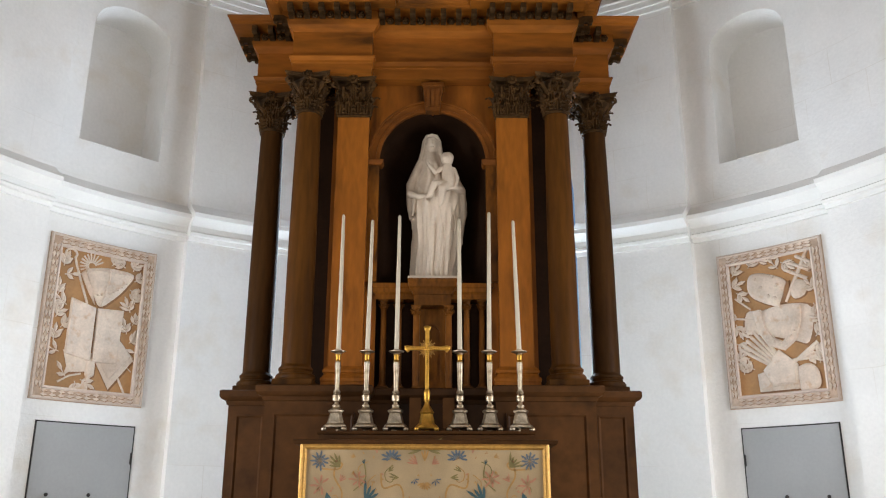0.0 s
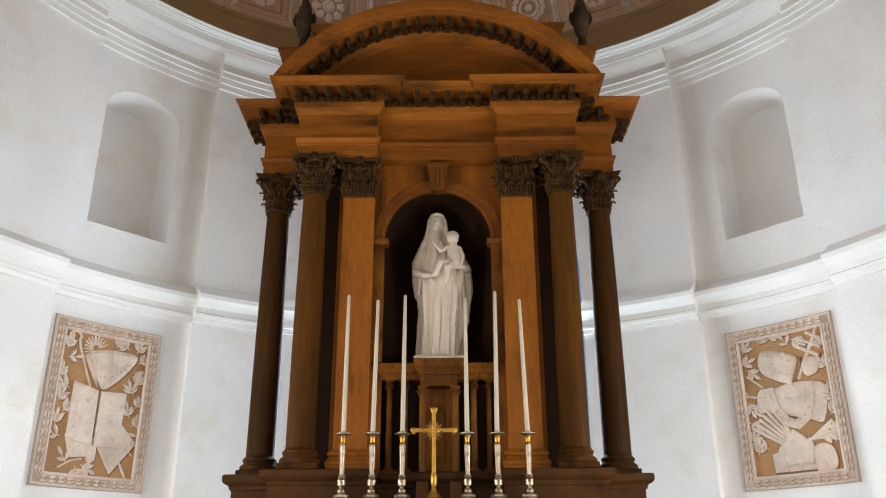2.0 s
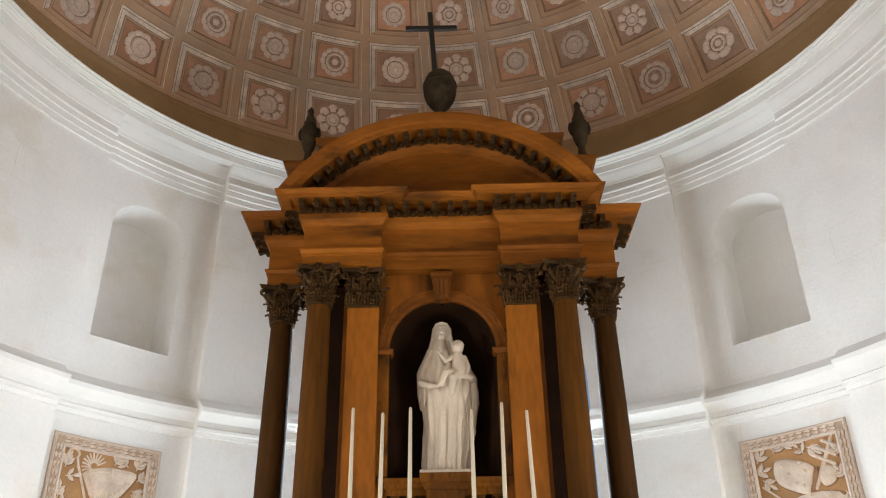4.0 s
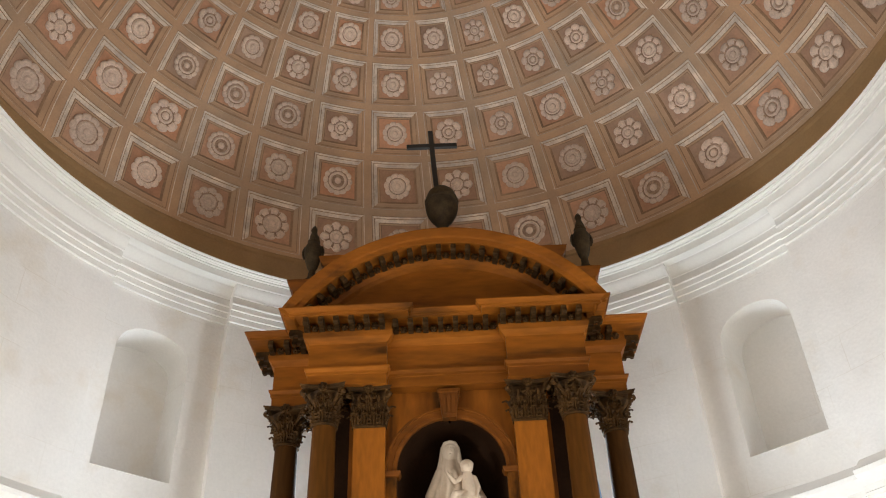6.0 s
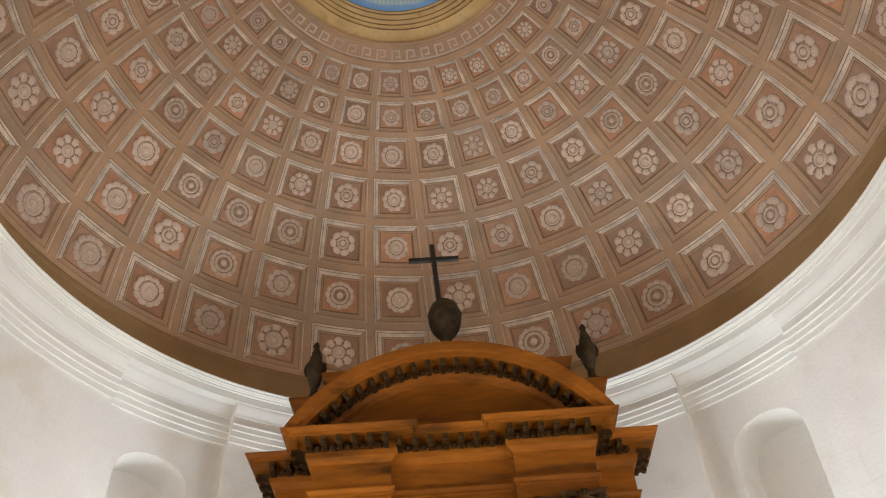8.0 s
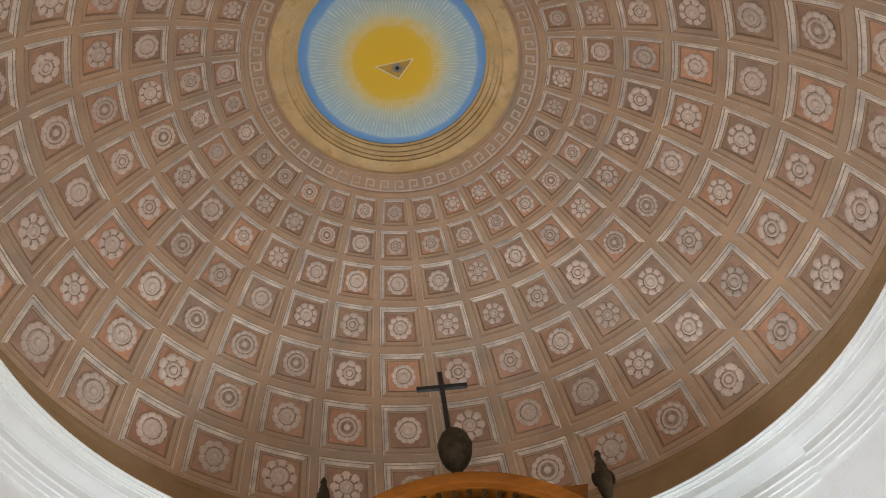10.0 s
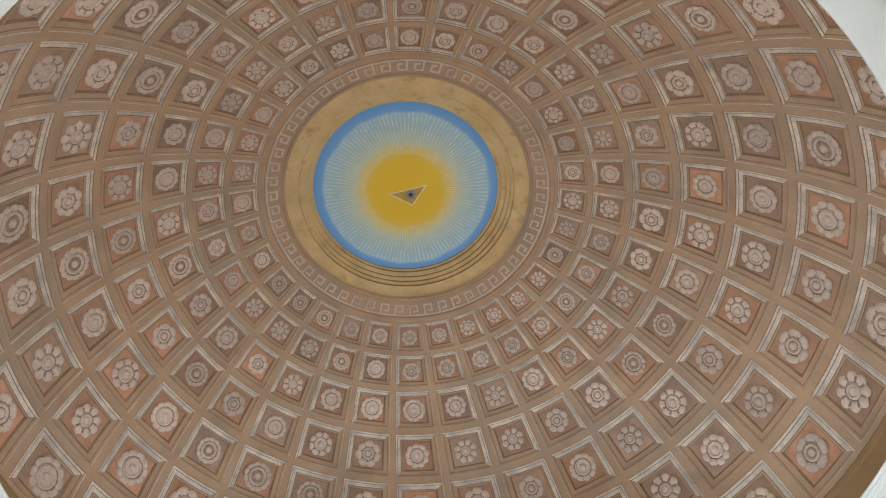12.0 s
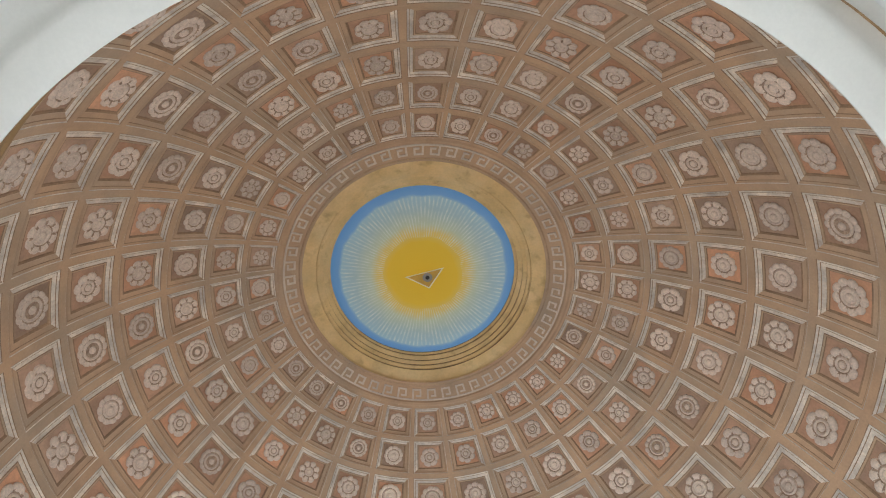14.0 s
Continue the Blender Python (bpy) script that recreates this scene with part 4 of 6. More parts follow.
fin = thing("urn_finial", (CX - 1.345, 2.57, 6.37), "dark carved urn finial with a flame top on the altarpiece", "finial", "urn finials")
part("urn", lathe(bmesh.new(), [(0.10, 0), (0.10, 0.05), (0.06, 0.07), (0.045, 0.11), (0.04, 0.17), (0.06, 0.20), (0.085, 0.27), (0.105, 0.36), (0.10, 0.42), (0.07, 0.47), (0.075, 0.49), (0.06, 0.50)], 20), BRONZE, fin)
bm = bmesh.new()
n = 16
strip(bm, [[(r * (1 + 0.15 * math.sin(3 * a + z * 30)) * math.cos(a), r * (1 + 0.15 * math.sin(3 * a + z * 30)) * math.sin(a), 0.49 + z) for a in [2 * math.pi * i / n for i in range(n)]] for r, z in ((0.05, 0), (0.062, 0.02), (0.055, 0.05), (0.036, 0.085), (0.03, 0.11), (0.038, 0.13), (0.034, 0.15), (0.014, 0.18))], True, True)
part("flame", bm, BRONZE, fin)
for s in (-1, 1):
    bm = bmesh.new()
    strip(bm, [[Vector((s * (0.092 + 0.024 * math.sin(t)), 0, 0.30 + 0.045 * t)) + Vector((0.018 * math.cos(q), 0.02 * math.sin(q), 0.012 * math.sin(q))) for q in (0, 1.57, 3.14, 4.71)] for t in [math.pi * k / 8 for k in range(9)]], True, True)
    part("urn_handle", bm, BRONZE, fin)
fin.scale = (0.88, 0.88, 1.15)
copy_thing(fin, Matrix.Translation((CX + 1.44, 2.57, 6.37)))

# ---- statue: one plain mesh of a draped figure holding a child ----
def ellipsoid(bm, c, r, rot=None):
    bmesh.ops.create_uvsphere(bm, u_segments=20, v_segments=14, radius=1.0, matrix=Matrix.Translation(c) @ (rot or Matrix()) @ Matrix.Diagonal((*r, 1)))


def limb(bm, points, radii):
    pts = [Vector(p) for p in points]
    for (p, q), (ra, rb) in zip(zip(pts, pts[1:]), zip(radii, radii[1:])):
        n = max(2, int((q - p).length / 0.015))
        for i in range(n + 1):
            t = i / n
            bmesh.ops.create_icosphere(bm, subdivisions=2, radius=ra + (rb - ra) * t, matrix=Matrix.Translation(p.lerp(q, t)))


def build_statue():
    bm = bmesh.new()
    body = [(0.0, 0.185, 0.03), (0.10, 0.186, 0.03), (0.23, 0.192, 0.04), (0.40, 0.205, 0.05), (0.53, 0.222, 0.056), (0.62, 0.245, 0.058), (0.74, 0.262, 0.056), (0.86, 0.252, 0.052), (0.97, 0.214, 0.042), (1.07, 0.172, 0.02), (1.15, 0.132, 0.004), (1.22, 0.098, -0.002), (1.28, 0.084, 0.0)]
    n = 180
    rings = []
    for k in range(110):
        z = 1.28 * k / 109
        for (z0, h0, c0), (z1, h1, c1) in zip(body, body[1:]):
            if z0 <= z <= z1:
                t = (z - z0) / (z1 - z0)
                h, c = h0 + (h1 - h0) * t, c0 + (c1 - c0) * t
        low = min(1, max(0.0, (0.74 - z) * 4))
        ring = []
        for i in range(n):
            a = 2 * math.pi * i / n
            lean = 0.9 * math.sin(1.6 * z + a) + 0.35 * math.sin(5 * z + 2 * a)
            skirt = 0.9 - 1.5 * abs(math.sin(6.5 * a + lean + 0.7)) ** 0.6 + 0.8 * (1 - abs(math.sin(11.5 * a - 1.4 * lean)) ** 0.5) + 0.35 * math.sin(29 * a + 2 * z)
            mantle = 0.8 * (1 - abs(math.sin(4.2 * a + 9.0 * z * (1 if math.cos(a) < 0.1 else -0.7) + 0.4)) ** 0.5) + 0.45 * math.sin(17 * a - 12 * z) - 0.5
            m = 1 + 0.15 * low * skirt + 0.14 * (1 - low) * mantle * min(1, (1.30 - z) * 3)
            ring.append((c + h * m * math.cos(a), 0.66 * h * m * math.sin(a), z))
        rings.append(ring)
    strip(bm, rings, True, True)
    # mantle falling from the arms on both sides, with a hem that ends above the skirt
    limb(bm, [(-0.10, -0.04, 1.12), (-0.185, -0.06, 0.90), (-0.195, -0.05, 0.72), (-0.185, -0.045, 0.585)], [0.045, 0.050, 0.034, 0.020])
    limb(bm, [(-0.15, -0.10, 0.80), (-0.165, -0.09, 0.60)], [0.022, 0.014])
    limb(bm, [(0.17, -0.03, 1.04), (0.270, -0.06, 0.84), (0.288, -0.04, 0.60), (0.255, -0.03, 0.36)], [0.045, 0.046, 0.034, 0.016])
    for k, (x, zt, zb) in enumerate(((0.235, 0.80, 0.46), (0.205, 0.74, 0.42), (0.17, 0.70, 0.47))):
        limb(bm, [(x, -0.10 - 0.012 * k, zt), (x + 0.012, -0.105 - 0.008 * k, zb)], [0.016, 0.009])
    # veiled head with the edge of the veil round the face
    ellipsoid(bm, (0.0, 0.005, 1.322), (0.090, 0.098, 0.120))
    limb(bm, [(-0.068, -0.035, 1.35), (-0.082, -0.035, 1.26), (-0.105, -0.04, 1.14), (-0.125, -0.06, 1.0)], [0.022, 0.022, 0.026, 0.026])
    limb(bm, [(0.068, -0.035, 1.35), (0.080, -0.035, 1.26), (0.092, -0.04, 1.16), (0.09, -0.06, 1.05)], [0.022, 0.022, 0.026, 0.026])
    limb(bm, [(-0.068, -0.035, 1.35), (-0.045, -0.060, 1.392), (0.0, -0.070, 1.402), (0.045, -0.060, 1.392), (0.068, -0.035, 1.35)], [0.020, 0.017, 0.016, 0.017, 0.020])
    ellipsoid(bm, (0.0, -0.060, 1.300), (0.050, 0.056, 0.074))
    ellipsoid(bm, (0.0, -0.058, 1.352), (0.050, 0.050, 0.026))
    limb(bm, [(0, -0.112, 1.325), (0, -0.124, 1.293)], [0.007, 0.010])
    ellipsoid(bm, (0.0, -0.110, 1.262), (0.018, 0.010, 0.007))
    limb(bm, [(0, -0.035, 1.25), (0, -0.045, 1.12)], [0.040, 0.065])
    # hands and supporting arm
    limb(bm, [(-0.19, -0.11, 0.80), (-0.11, -0.185, 0.745), (-0.02, -0.215, 0.745)], [0.038, 0.026, 0.017])
    for k in range(3):
        limb(bm, [(-0.04, -0.215, 0.752 - 0.012 * k), (0.035, -0.235, 0.758 - 0.014 * k)], [0.009, 0.006])
    limb(bm, [(0.265, -0.11, 0.84), (0.205, -0.19, 0.83), (0.13, -0.225, 0.81)], [0.042, 0.028, 0.016])
    # the child
    ellipsoid(bm, (0.142, -0.175, 1.112), (0.056, 0.060, 0.066))
    ellipsoid(bm, (0.132, -0.222, 1.100), (0.034, 0.022, 0.036))
    ellipsoid(bm, (0.143, -0.165, 1.135), (0.060, 0.058, 0.050))
    limb(bm, [(0.142, -0.175, 1.03), (0.148, -0.178, 0.95), (0.15, -0.18, 0.87)], [0.048, 0.058, 0.062])
    limb(bm, [(0.115, -0.195, 0.86), (0.035, -0.25, 0.845), (-0.015, -0.235, 0.75), (-0.045, -0.24, 0.725)], [0.044, 0.037, 0.024, 0.016])
    limb(bm, [(0.135, -0.205, 0.85), (0.10, -0.255, 0.80), (0.088, -0.24, 0.67), (0.075, -0.25, 0.64)], [0.044, 0.036, 0.022, 0.015])
    limb(bm, [(0.095, -0.185, 1.02), (0.035, -0.225, 0.965), (-0.015, -0.24, 1.02), (-0.03, -0.24, 1.05)], [0.026, 0.022, 0.014, 0.012])
    limb(bm, [(0.20, -0.17, 1.01), (0.232, -0.185, 0.92), (0.215, -0.205, 0.84)], [0.028, 0.025, 0.016])
    box(bm, -0.20, 0.26, -0.19, 0.17, -0.045, 0.01)
    ob = new("statue", mesh_of(bm, "statue", MARBLE, 80))
    re = ob.modifiers.new("remesh", "REMESH")
    re.mode, re.voxel_size, re.use_smooth_shade = "VOXEL", 0.0048, True
    sm = ob.modifiers.new("smooth", "SMOOTH")
    sm.factor, sm.iterations = 0.5, 1
    ob.location = (CX - 0.01, 2.83, 3.325)
    return tagged(ob, "white marble statue of a draped figure holding a child", "statue")


build_statue()

# ---- altar table, frontal and what stands on it ----
for k in range(5):
    tagged(part("altar_step", box(bmesh.new(), CX - 2.6 + 0.3 * k, CX + 2.6 - 0.3 * k, 0.1 + 0.3 * k, 3.3, 0.17 * k, 0.17 * (k + 1), 0.008), FLOOR), "pale stone step below the altar", "step", "altar steps")

table = thing("altar_table", (CX - 0.025, 0, 0.85), "walnut altar table with a moulded edge and low shelf", "altar")
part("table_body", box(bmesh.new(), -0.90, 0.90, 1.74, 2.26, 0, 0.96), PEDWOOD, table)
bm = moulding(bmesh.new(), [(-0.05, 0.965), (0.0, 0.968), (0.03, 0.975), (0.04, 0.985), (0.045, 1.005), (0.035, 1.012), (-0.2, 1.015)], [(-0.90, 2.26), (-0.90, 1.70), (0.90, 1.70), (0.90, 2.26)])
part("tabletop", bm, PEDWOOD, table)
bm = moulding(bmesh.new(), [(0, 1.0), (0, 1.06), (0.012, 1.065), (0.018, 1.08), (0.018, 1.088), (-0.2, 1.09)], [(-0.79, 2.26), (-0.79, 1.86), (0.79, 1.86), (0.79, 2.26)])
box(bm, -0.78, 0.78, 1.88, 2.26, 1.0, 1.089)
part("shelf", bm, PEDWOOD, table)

LINEN = material("embroidered_silk", (0.265, 0.18, 0.085), 0.8, tone=0.14, scale=3, fine=220, bump=0.25, tint=(0.34, 0.235, 0.12), stain=(0.25, 0.15, 0.065), cover=0.6)
front = thing("altar_frontal", (CX - 0.03, 1.695, 0.87), "cream silk altar frontal embroidered with flowers in a gilded frame", "altar frontal")
part("cloth", box(bmesh.new(), -0.85, 0.85, -0.004, 0.02, 0.02, 0.935), LINEN, front)
bm = bmesh.new()
rings = []
for d, out in ((0.0, 0.0), (0.0, 0.024), (0.012, 0.03), (0.022, 0.02), (0.034, 0.022), (0.044, 0.012), (0.05, 0.0)):
    rings.append([(-0.886 + d, -out, 0.0 + d), (0.886 - d, -out, 0.0 + d), (0.886 - d, -out, 0.97 - d), (-0.886 + d, -out, 0.97 - d)])
strip(bm, rings, True)
part("gilded_frame", bm, GOLDFRAME, front)
THREADS = {"blue": material("blue_thread", (0.085, 0.098, 0.108), 0.7, tone=0.2, scale=30, fine=200), "green": material("green_thread", (0.166, 0.120, 0.033), 0.7, tone=0.2, scale=30, fine=200),
           "pink": material("pink_thread", (0.317, 0.132, 0.066), 0.7, tone=0.15, scale=30, fine=200), "gold": material("gold_thread", (0.302, 0.156, 0.039), 0.6, tone=0.15, scale=30, fine=200),
           "teal": material("teal_thread", (0.036, 0.072, 0.072), 0.7, tone=0.2, scale=30, fine=200)}


def petal(bm, x, z, a, l, w, y=-0.0065):
    """A flat stitched petal from (x, z) in the direction a."""
    d, s = Vector((math.cos(a), 0, math.sin(a))), Vector((-math.sin(a), 0, math.cos(a)))
    o = Vector((x, y, z))
    pts = [o, o + d * l * 0.35 + s * w * 0.45, o + d * l * 0.75 + s * w * 0.5, o + d * l, o + d * l * 0.75 - s * w * 0.5, o + d * l * 0.35 - s * w * 0.45]
    strip(bm, [[p + Vector((0, 0.004, 0)) for p in pts], pts], True)
    bm.faces.new([bm.verts.new(p) for p in pts])


def stitched_flower(x, z, r, thread, petals=9, a0=0.0, spread=6.28):
    bm = bmesh.new()
    for i in range(petals):
        a = a0 + spread * (i + 0.5) / petals
        petal(bm, x + 0.3 * r * math.cos(a), z + 0.3 * r * math.sin(a), a, r * rnd.uniform(0.62, 0.95), r * 0.21)
        petal(bm, x + 0.1 * r * math.cos(a), z + 0.1 * r * math.sin(a), a + 0.3, r * 0.55, r * 0.10, -0.008)
    part("embroidered_flower", bm, THREADS[thread], front)


def stitched_stem(pts, w, thread):
    bm = bmesh.new()
    q = [Vector((x, -0.006, z)) for x, z in pts]
    path = []
    for i in range(len(q) - 1):
        p0, p1, p2, p3 = q[max(i - 1, 0)], q[i], q[i + 1], q[min(i + 2, len(q) - 1)]
        for k in range(8):
            t = k / 8
            path.append(0.5 * ((2 * p1) + (p2 - p0) * t + (2 * p0 - 5 * p1 + 4 * p2 - p3) * t * t + (3 * p1 - p0 - 3 * p2 + p3) * t ** 3))
    path.append(q[-1])
    rows = []
    for i, p in enumerate(path):
        d = path[min(i + 1, len(path) - 1)] - path[max(i - 1, 0)]
        s = Vector((-d.z, 0, d.x)).normalized() * w
        rows.append([p - s + Vector((0, 0.004, 0)), p - s, p + s, p + s + Vector((0, 0.004, 0))])
    strip(bm, rows, False)
    part("embroidered_stem", bm, THREADS[thread], front)


def stitched_spray(x, z, a, r, thread, n=5):
    bm = bmesh.new()
    for i in range(n):
        b = a + (i - (n - 1) / 2) * 0.32
        petal(bm, x, z, b, r * rnd.uniform(0.7, 1.05), r * 0.13)
    part("embroidered_leaf", bm, THREADS[thread], front)


for s in (-1, 1):
    stitched_flower(s * 0.745, 0.845, 0.062, "blue", 11)
    stitched_flower(s * 0.745, 0.845, 0.026, "gold", 6)
    stitched_flower(s * 0.235, 0.86, 0.068, "blue", 8, 1.57 - 1.9, 3.8)
    stitched_spray(s * 0.60, 0.80, 1.57 - s * 0.75, 0.11, "green", 5)
    stitched_spray(s * 0.49, 0.87, 1.57 - s * 1.2, 0.05, "gold", 4)
    stitched_stem([(s * 0.74, 0.79), (s * 0.62, 0.785), (s * 0.585, 0.82), (s * 0.62, 0.83), (s * 0.64, 0.74), (s * 0.58, 0.62), (s * 0.62, 0.50)], 0.006, "gold")
    stitched_flower(s * 0.73, 0.68, 0.07, "pink", 6, 0.3, 5.0)
    stitched_spray(s * 0.69, 0.63, -1.3, 0.09, "teal", 3)
    stitched_flower(s * 0.47, 0.72, 0.06, "pink", 7)
    stitched_spray(s * 0.43, 0.82, 1.57 - s * 0.2, 0.04, "teal", 3)
    stitched_stem([(s * 0.43, 0.83), (s * 0.42, 0.72), (s * 0.50, 0.64)], 0.004, "green")
    stitched_spray(s * 0.42, 0.56, 1.57 + s * 0.5, 0.15, "teal", 4)
    stitched_spray(s * 0.18, 0.73, 1.57 - s * 1.5, 0.08, "green", 3)
    stitched_spray(s * 0.26, 0.77, 1.57 + s * 0.9, 0.06, "green", 3)
    stitched_stem([(s * 0.31, 0.76), (s * 0.29, 0.66), (s * 0.18, 0.68), (s * 0.15, 0.58), (s * 0.22, 0.5)], 0.006, "gold")
    stitched_spray(s * 0.02, 0.92, 1.57 - s * 1.35, 0.13, "green", 4)
    stitched_spray(s * 0.05, 0.82, 1.57 - s * 0.9, 0.08, "pink", 4)
    stitched_flower(s * 0.075, 0.715, 0.035, "blue", 4, 3.6, 3.2)
    stitched_spray(s * 0.60, 0.70, 1.57 + s * 0.6, 0.06, "pink", 4)
more = random.Random(11)
for k in range(34):
    u, v = more.uniform(0.04, 0.80), more.uniform(0.46, 0.90)
    tone, turn, size = more.choice(("pink", "gold", "green", "gold", "pink", "teal")), more.uniform(0, 6.28), more.uniform(0.02, 0.038)
    for s in (-1, 1):
        if k % 3 == 0:
            stitched_stem([(s * (u + 0.05 * t * math.cos(turn + 2.2 * t)), v + 0.05 * t * math.sin(turn + 2.2 * t)) for t in (0.2, 0.6, 1.0, 1.4, 1.8)], 0.003, more.choice(("gold", "green")))
        else:
            stitched_spray(s * u, v, math.pi / 2 - s * (turn - math.pi / 2), size, tone, 3)
stitched_spray(0.0, 0.84, 1.57, 0.10, "gold", 3)
stitched_flower(0.0, 0.70, 0.055, "gold", 7, 3.4, 2.6)

# candlesticks and candles
stick = thing("candlestick", (0, 0, 0), "tall silver candlestick on a three-footed base, on the altar shelf", "candlestick", "altar candlesticks")
bm = bmesh.new()
def tri_ring(r, z, cut=0.3):
    pts = []
    for k in range(3):
        a = -math.pi / 2 + k * 2 * math.pi / 3
        for d in (-cut, cut):
            pts.append((r * math.cos(a + math.pi / 3 + d), r * math.sin(a + math.pi / 3 + d), z))
    return pts
strip(bm, [tri_ring(r, z, c) for r, z, c in ((0.086, 0.03, 0.25), (0.09, 0.036, 0.25), (0.09, 0.045, 0.25), (0.078, 0.052, 0.3), (0.066, 0.06, 0.3), (0.046, 0.135, 0.4), (0.058, 0.142, 0.4), (0.060, 0.155, 0.4), (0.040, 0.165, 0.45), (0.022, 0.18, 0.5))], True, True)
base = part("base", bm, SILVER, stick)
for k in range(3):
    a = math.pi / 3 + k * 2 * math.pi / 3 - math.pi / 2
    bm = bmesh.new()
    bmesh.ops.create_uvsphere(bm, u_segments=10, v_segments=8, radius=1, matrix=Matrix.Translation((0.088 * math.cos(a), 0.088 * math.sin(a), 0.018)) @ Matrix.Diagonal((0.022, 0.022, 0.018, 1)))
    part("foot", bm, SILVER, base)
    b = -math.pi / 2 + k * 2 * math.pi / 3
    bm = bmesh.new()
    d, sd = Vector((math.cos(b), math.sin(b), 0)), Vector((-math.sin(b), math.cos(b), 0))
    q = [d * 0.05 + sd * 0.026 + Vector((0, 0, 0.07)), d * 0.05 - sd * 0.026 + Vector((0, 0, 0.07)), d * 0.032 - sd * 0.018 + Vector((0, 0, 0.14)), d * 0.032 + sd * 0.018 + Vector((0, 0, 0.14))]
    strip(bm, [[p - d * 0.01 for p in q], [p + d * 0.004 for p in q]], True, True)
    part("base_shield", bm, SILVER, base)
part("knop", lathe(bmesh.new(), [(0.02, 0.165), (0.028, 0.18), (0.03, 0.19), (0.016, 0.205), (0.014, 0.215), (0.03, 0.225), (0.031, 0.235), (0.032, 0.262), (0.022, 0.275), (0.028, 0.285), (0.024, 0.30)], 20), SILVER, stick)
bm = bmesh.new()
strip(bm, [[((r * (1 - 0.10 * (i % 2))) * math.cos(math.pi * i / 12), (r * (1 - 0.10 * (i % 2))) * math.sin(math.pi * i / 12), z) for i in range(24)] for r, z in ((0.019, 0.295), (0.017, 0.31), (0.020, 0.42), (0.0235, 0.50), (0.020, 0.515))], True, True)
part("fluted_shaft", bm, SILVER, stick)
part("collar", lathe(bmesh.new(), [(0.018, 0.512), (0.024, 0.52), (0.018, 0.53), (0.021, 0.56), (0.026, 0.568)], 16), GILT, stick, "gilt collar")
part("drip_pan", lathe(bmesh.new(), [(0.016, 0.565), (0.026, 0.58), (0.058, 0.59), (0.060, 0.595), (0.045, 0.596), (0.027, 0.592), (0.025, 0.61), (0.017, 0.61)], 24), SILVER, stick)
SPOTS = [(-0.768, 3.69, 0.0), (-0.545, 3.645, 0.7), (-0.32, 3.685, 0.3), (0.168, 3.66, -0.2), (0.394, 3.715, 0.6), (0.625, 3.645, -1.4)]
for i, (x, ztop, lean) in enumerate(SPOTS):
    stick.scale = (1, 1, 1.025)
    m = Matrix.Translation((x, 1.97, 1.939)) @ Matrix.Rotation(0.15 * (i % 3 - 1), 4, "Z")
    if i == 0:
        stick.matrix_basis = m @ Matrix.Diagonal((1, 1, 1.025, 1))
    else:
        copy_thing(stick, m)
    h = ztop - 2.588
    bm = lathe(bmesh.new(), [(0.0185, 0), (0.0165, h * 0.5), (0.0125, h - 0.012), (0.009, h - 0.002), (0.006, h)], 14)
    c = thing("candle", (0, 0, 0), "tall slender ivory wax candle in a silver candlestick", "candle", "altar candles")
    c.matrix_basis = Matrix.Translation((x, 1.97, 2.558)) @ Matrix.Rotation(radians(lean), 4, "Y")
    part("wax", bm, WAX, c)
    part("wick", lathe(bmesh.new(), [(0.002, h - 0.002), (0.002, h + 0.012)], 6), IRON, c)

# gilt altar cross
cru = thing("altar_cross", (-0.083, 1.95, 1.939), "gilt standing altar cross with rounded arm ends on a footed base", "cross")
bm = bmesh.new()
strip(bm, [tri_ring(r, z, c) for r, z, c in ((0.085, 0.02, 0.3), (0.09, 0.03, 0.3), (0.085, 0.04, 0.3), (0.06, 0.06, 0.35), (0.046, 0.13, 0.4), (0.055, 0.14, 0.4), (0.05, 0.15, 0.4), (0.02, 0.20, 0.5), (0.016, 0.225, 0.5))], True, True)
for k in range(3):
    a = math.pi / 3 + k * 2 * math.pi / 3 - math.pi / 2
    bmesh.ops.create_icosphere(bm, subdivisions=2, radius=0.02, matrix=Matrix.Translation((0.085 * math.cos(a), 0.085 * math.sin(a), 0.018)))
part("foot", bm, GILT, cru)
part("socket", lathe(bmesh.new(), [(0.015, 0.22), (0.022, 0.23), (0.026, 0.29), (0.022, 0.31), (0.018, 0.315)], 14), GILT, cru)
bm = bmesh.new()
box(bm, -0.015, 0.015, -0.009, 0.009, 0.30, 0.78, 0.003)
box(bm, -0.14, 0.14, -0.009, 0.009, 0.615, 0.645, 0.003)
for x, z in ((-0.15, 0.63), (0.15, 0.63), (0, 0.785)):
    bmesh.ops.create_uvsphere(bm, u_segments=14, v_segments=8, radius=1, matrix=Matrix.Translation((x, 0, z)) @ Matrix.Diagonal((0.025, 0.012, 0.025, 1)))
    for k in range(3):
        a = k * 2.1 + 0.5
        bmesh.ops.create_icosphere(bm, subdivisions=1, radius=0.011, matrix=Matrix.Translation((x + 0.022 * math.cos(a), 0, z + 0.022 * math.sin(a))))
part("cross", bm, GILT, cru)
bm = bmesh.new()
limb(bm, [(0.0, -0.02, 0.655), (0, -0.022, 0.60), (0.004, -0.02, 0.52), (0, -0.018, 0.44)], [0.014, 0.017, 0.013, 0.007])
limb(bm, [(-0.12, -0.013, 0.64), (0, -0.018, 0.612), (0.12, -0.013, 0.64)], [0.006, 0.011, 0.006])
part("relief_figure", bm, GILT, cru, "plain gilt raised figure")
bm = bmesh.new()
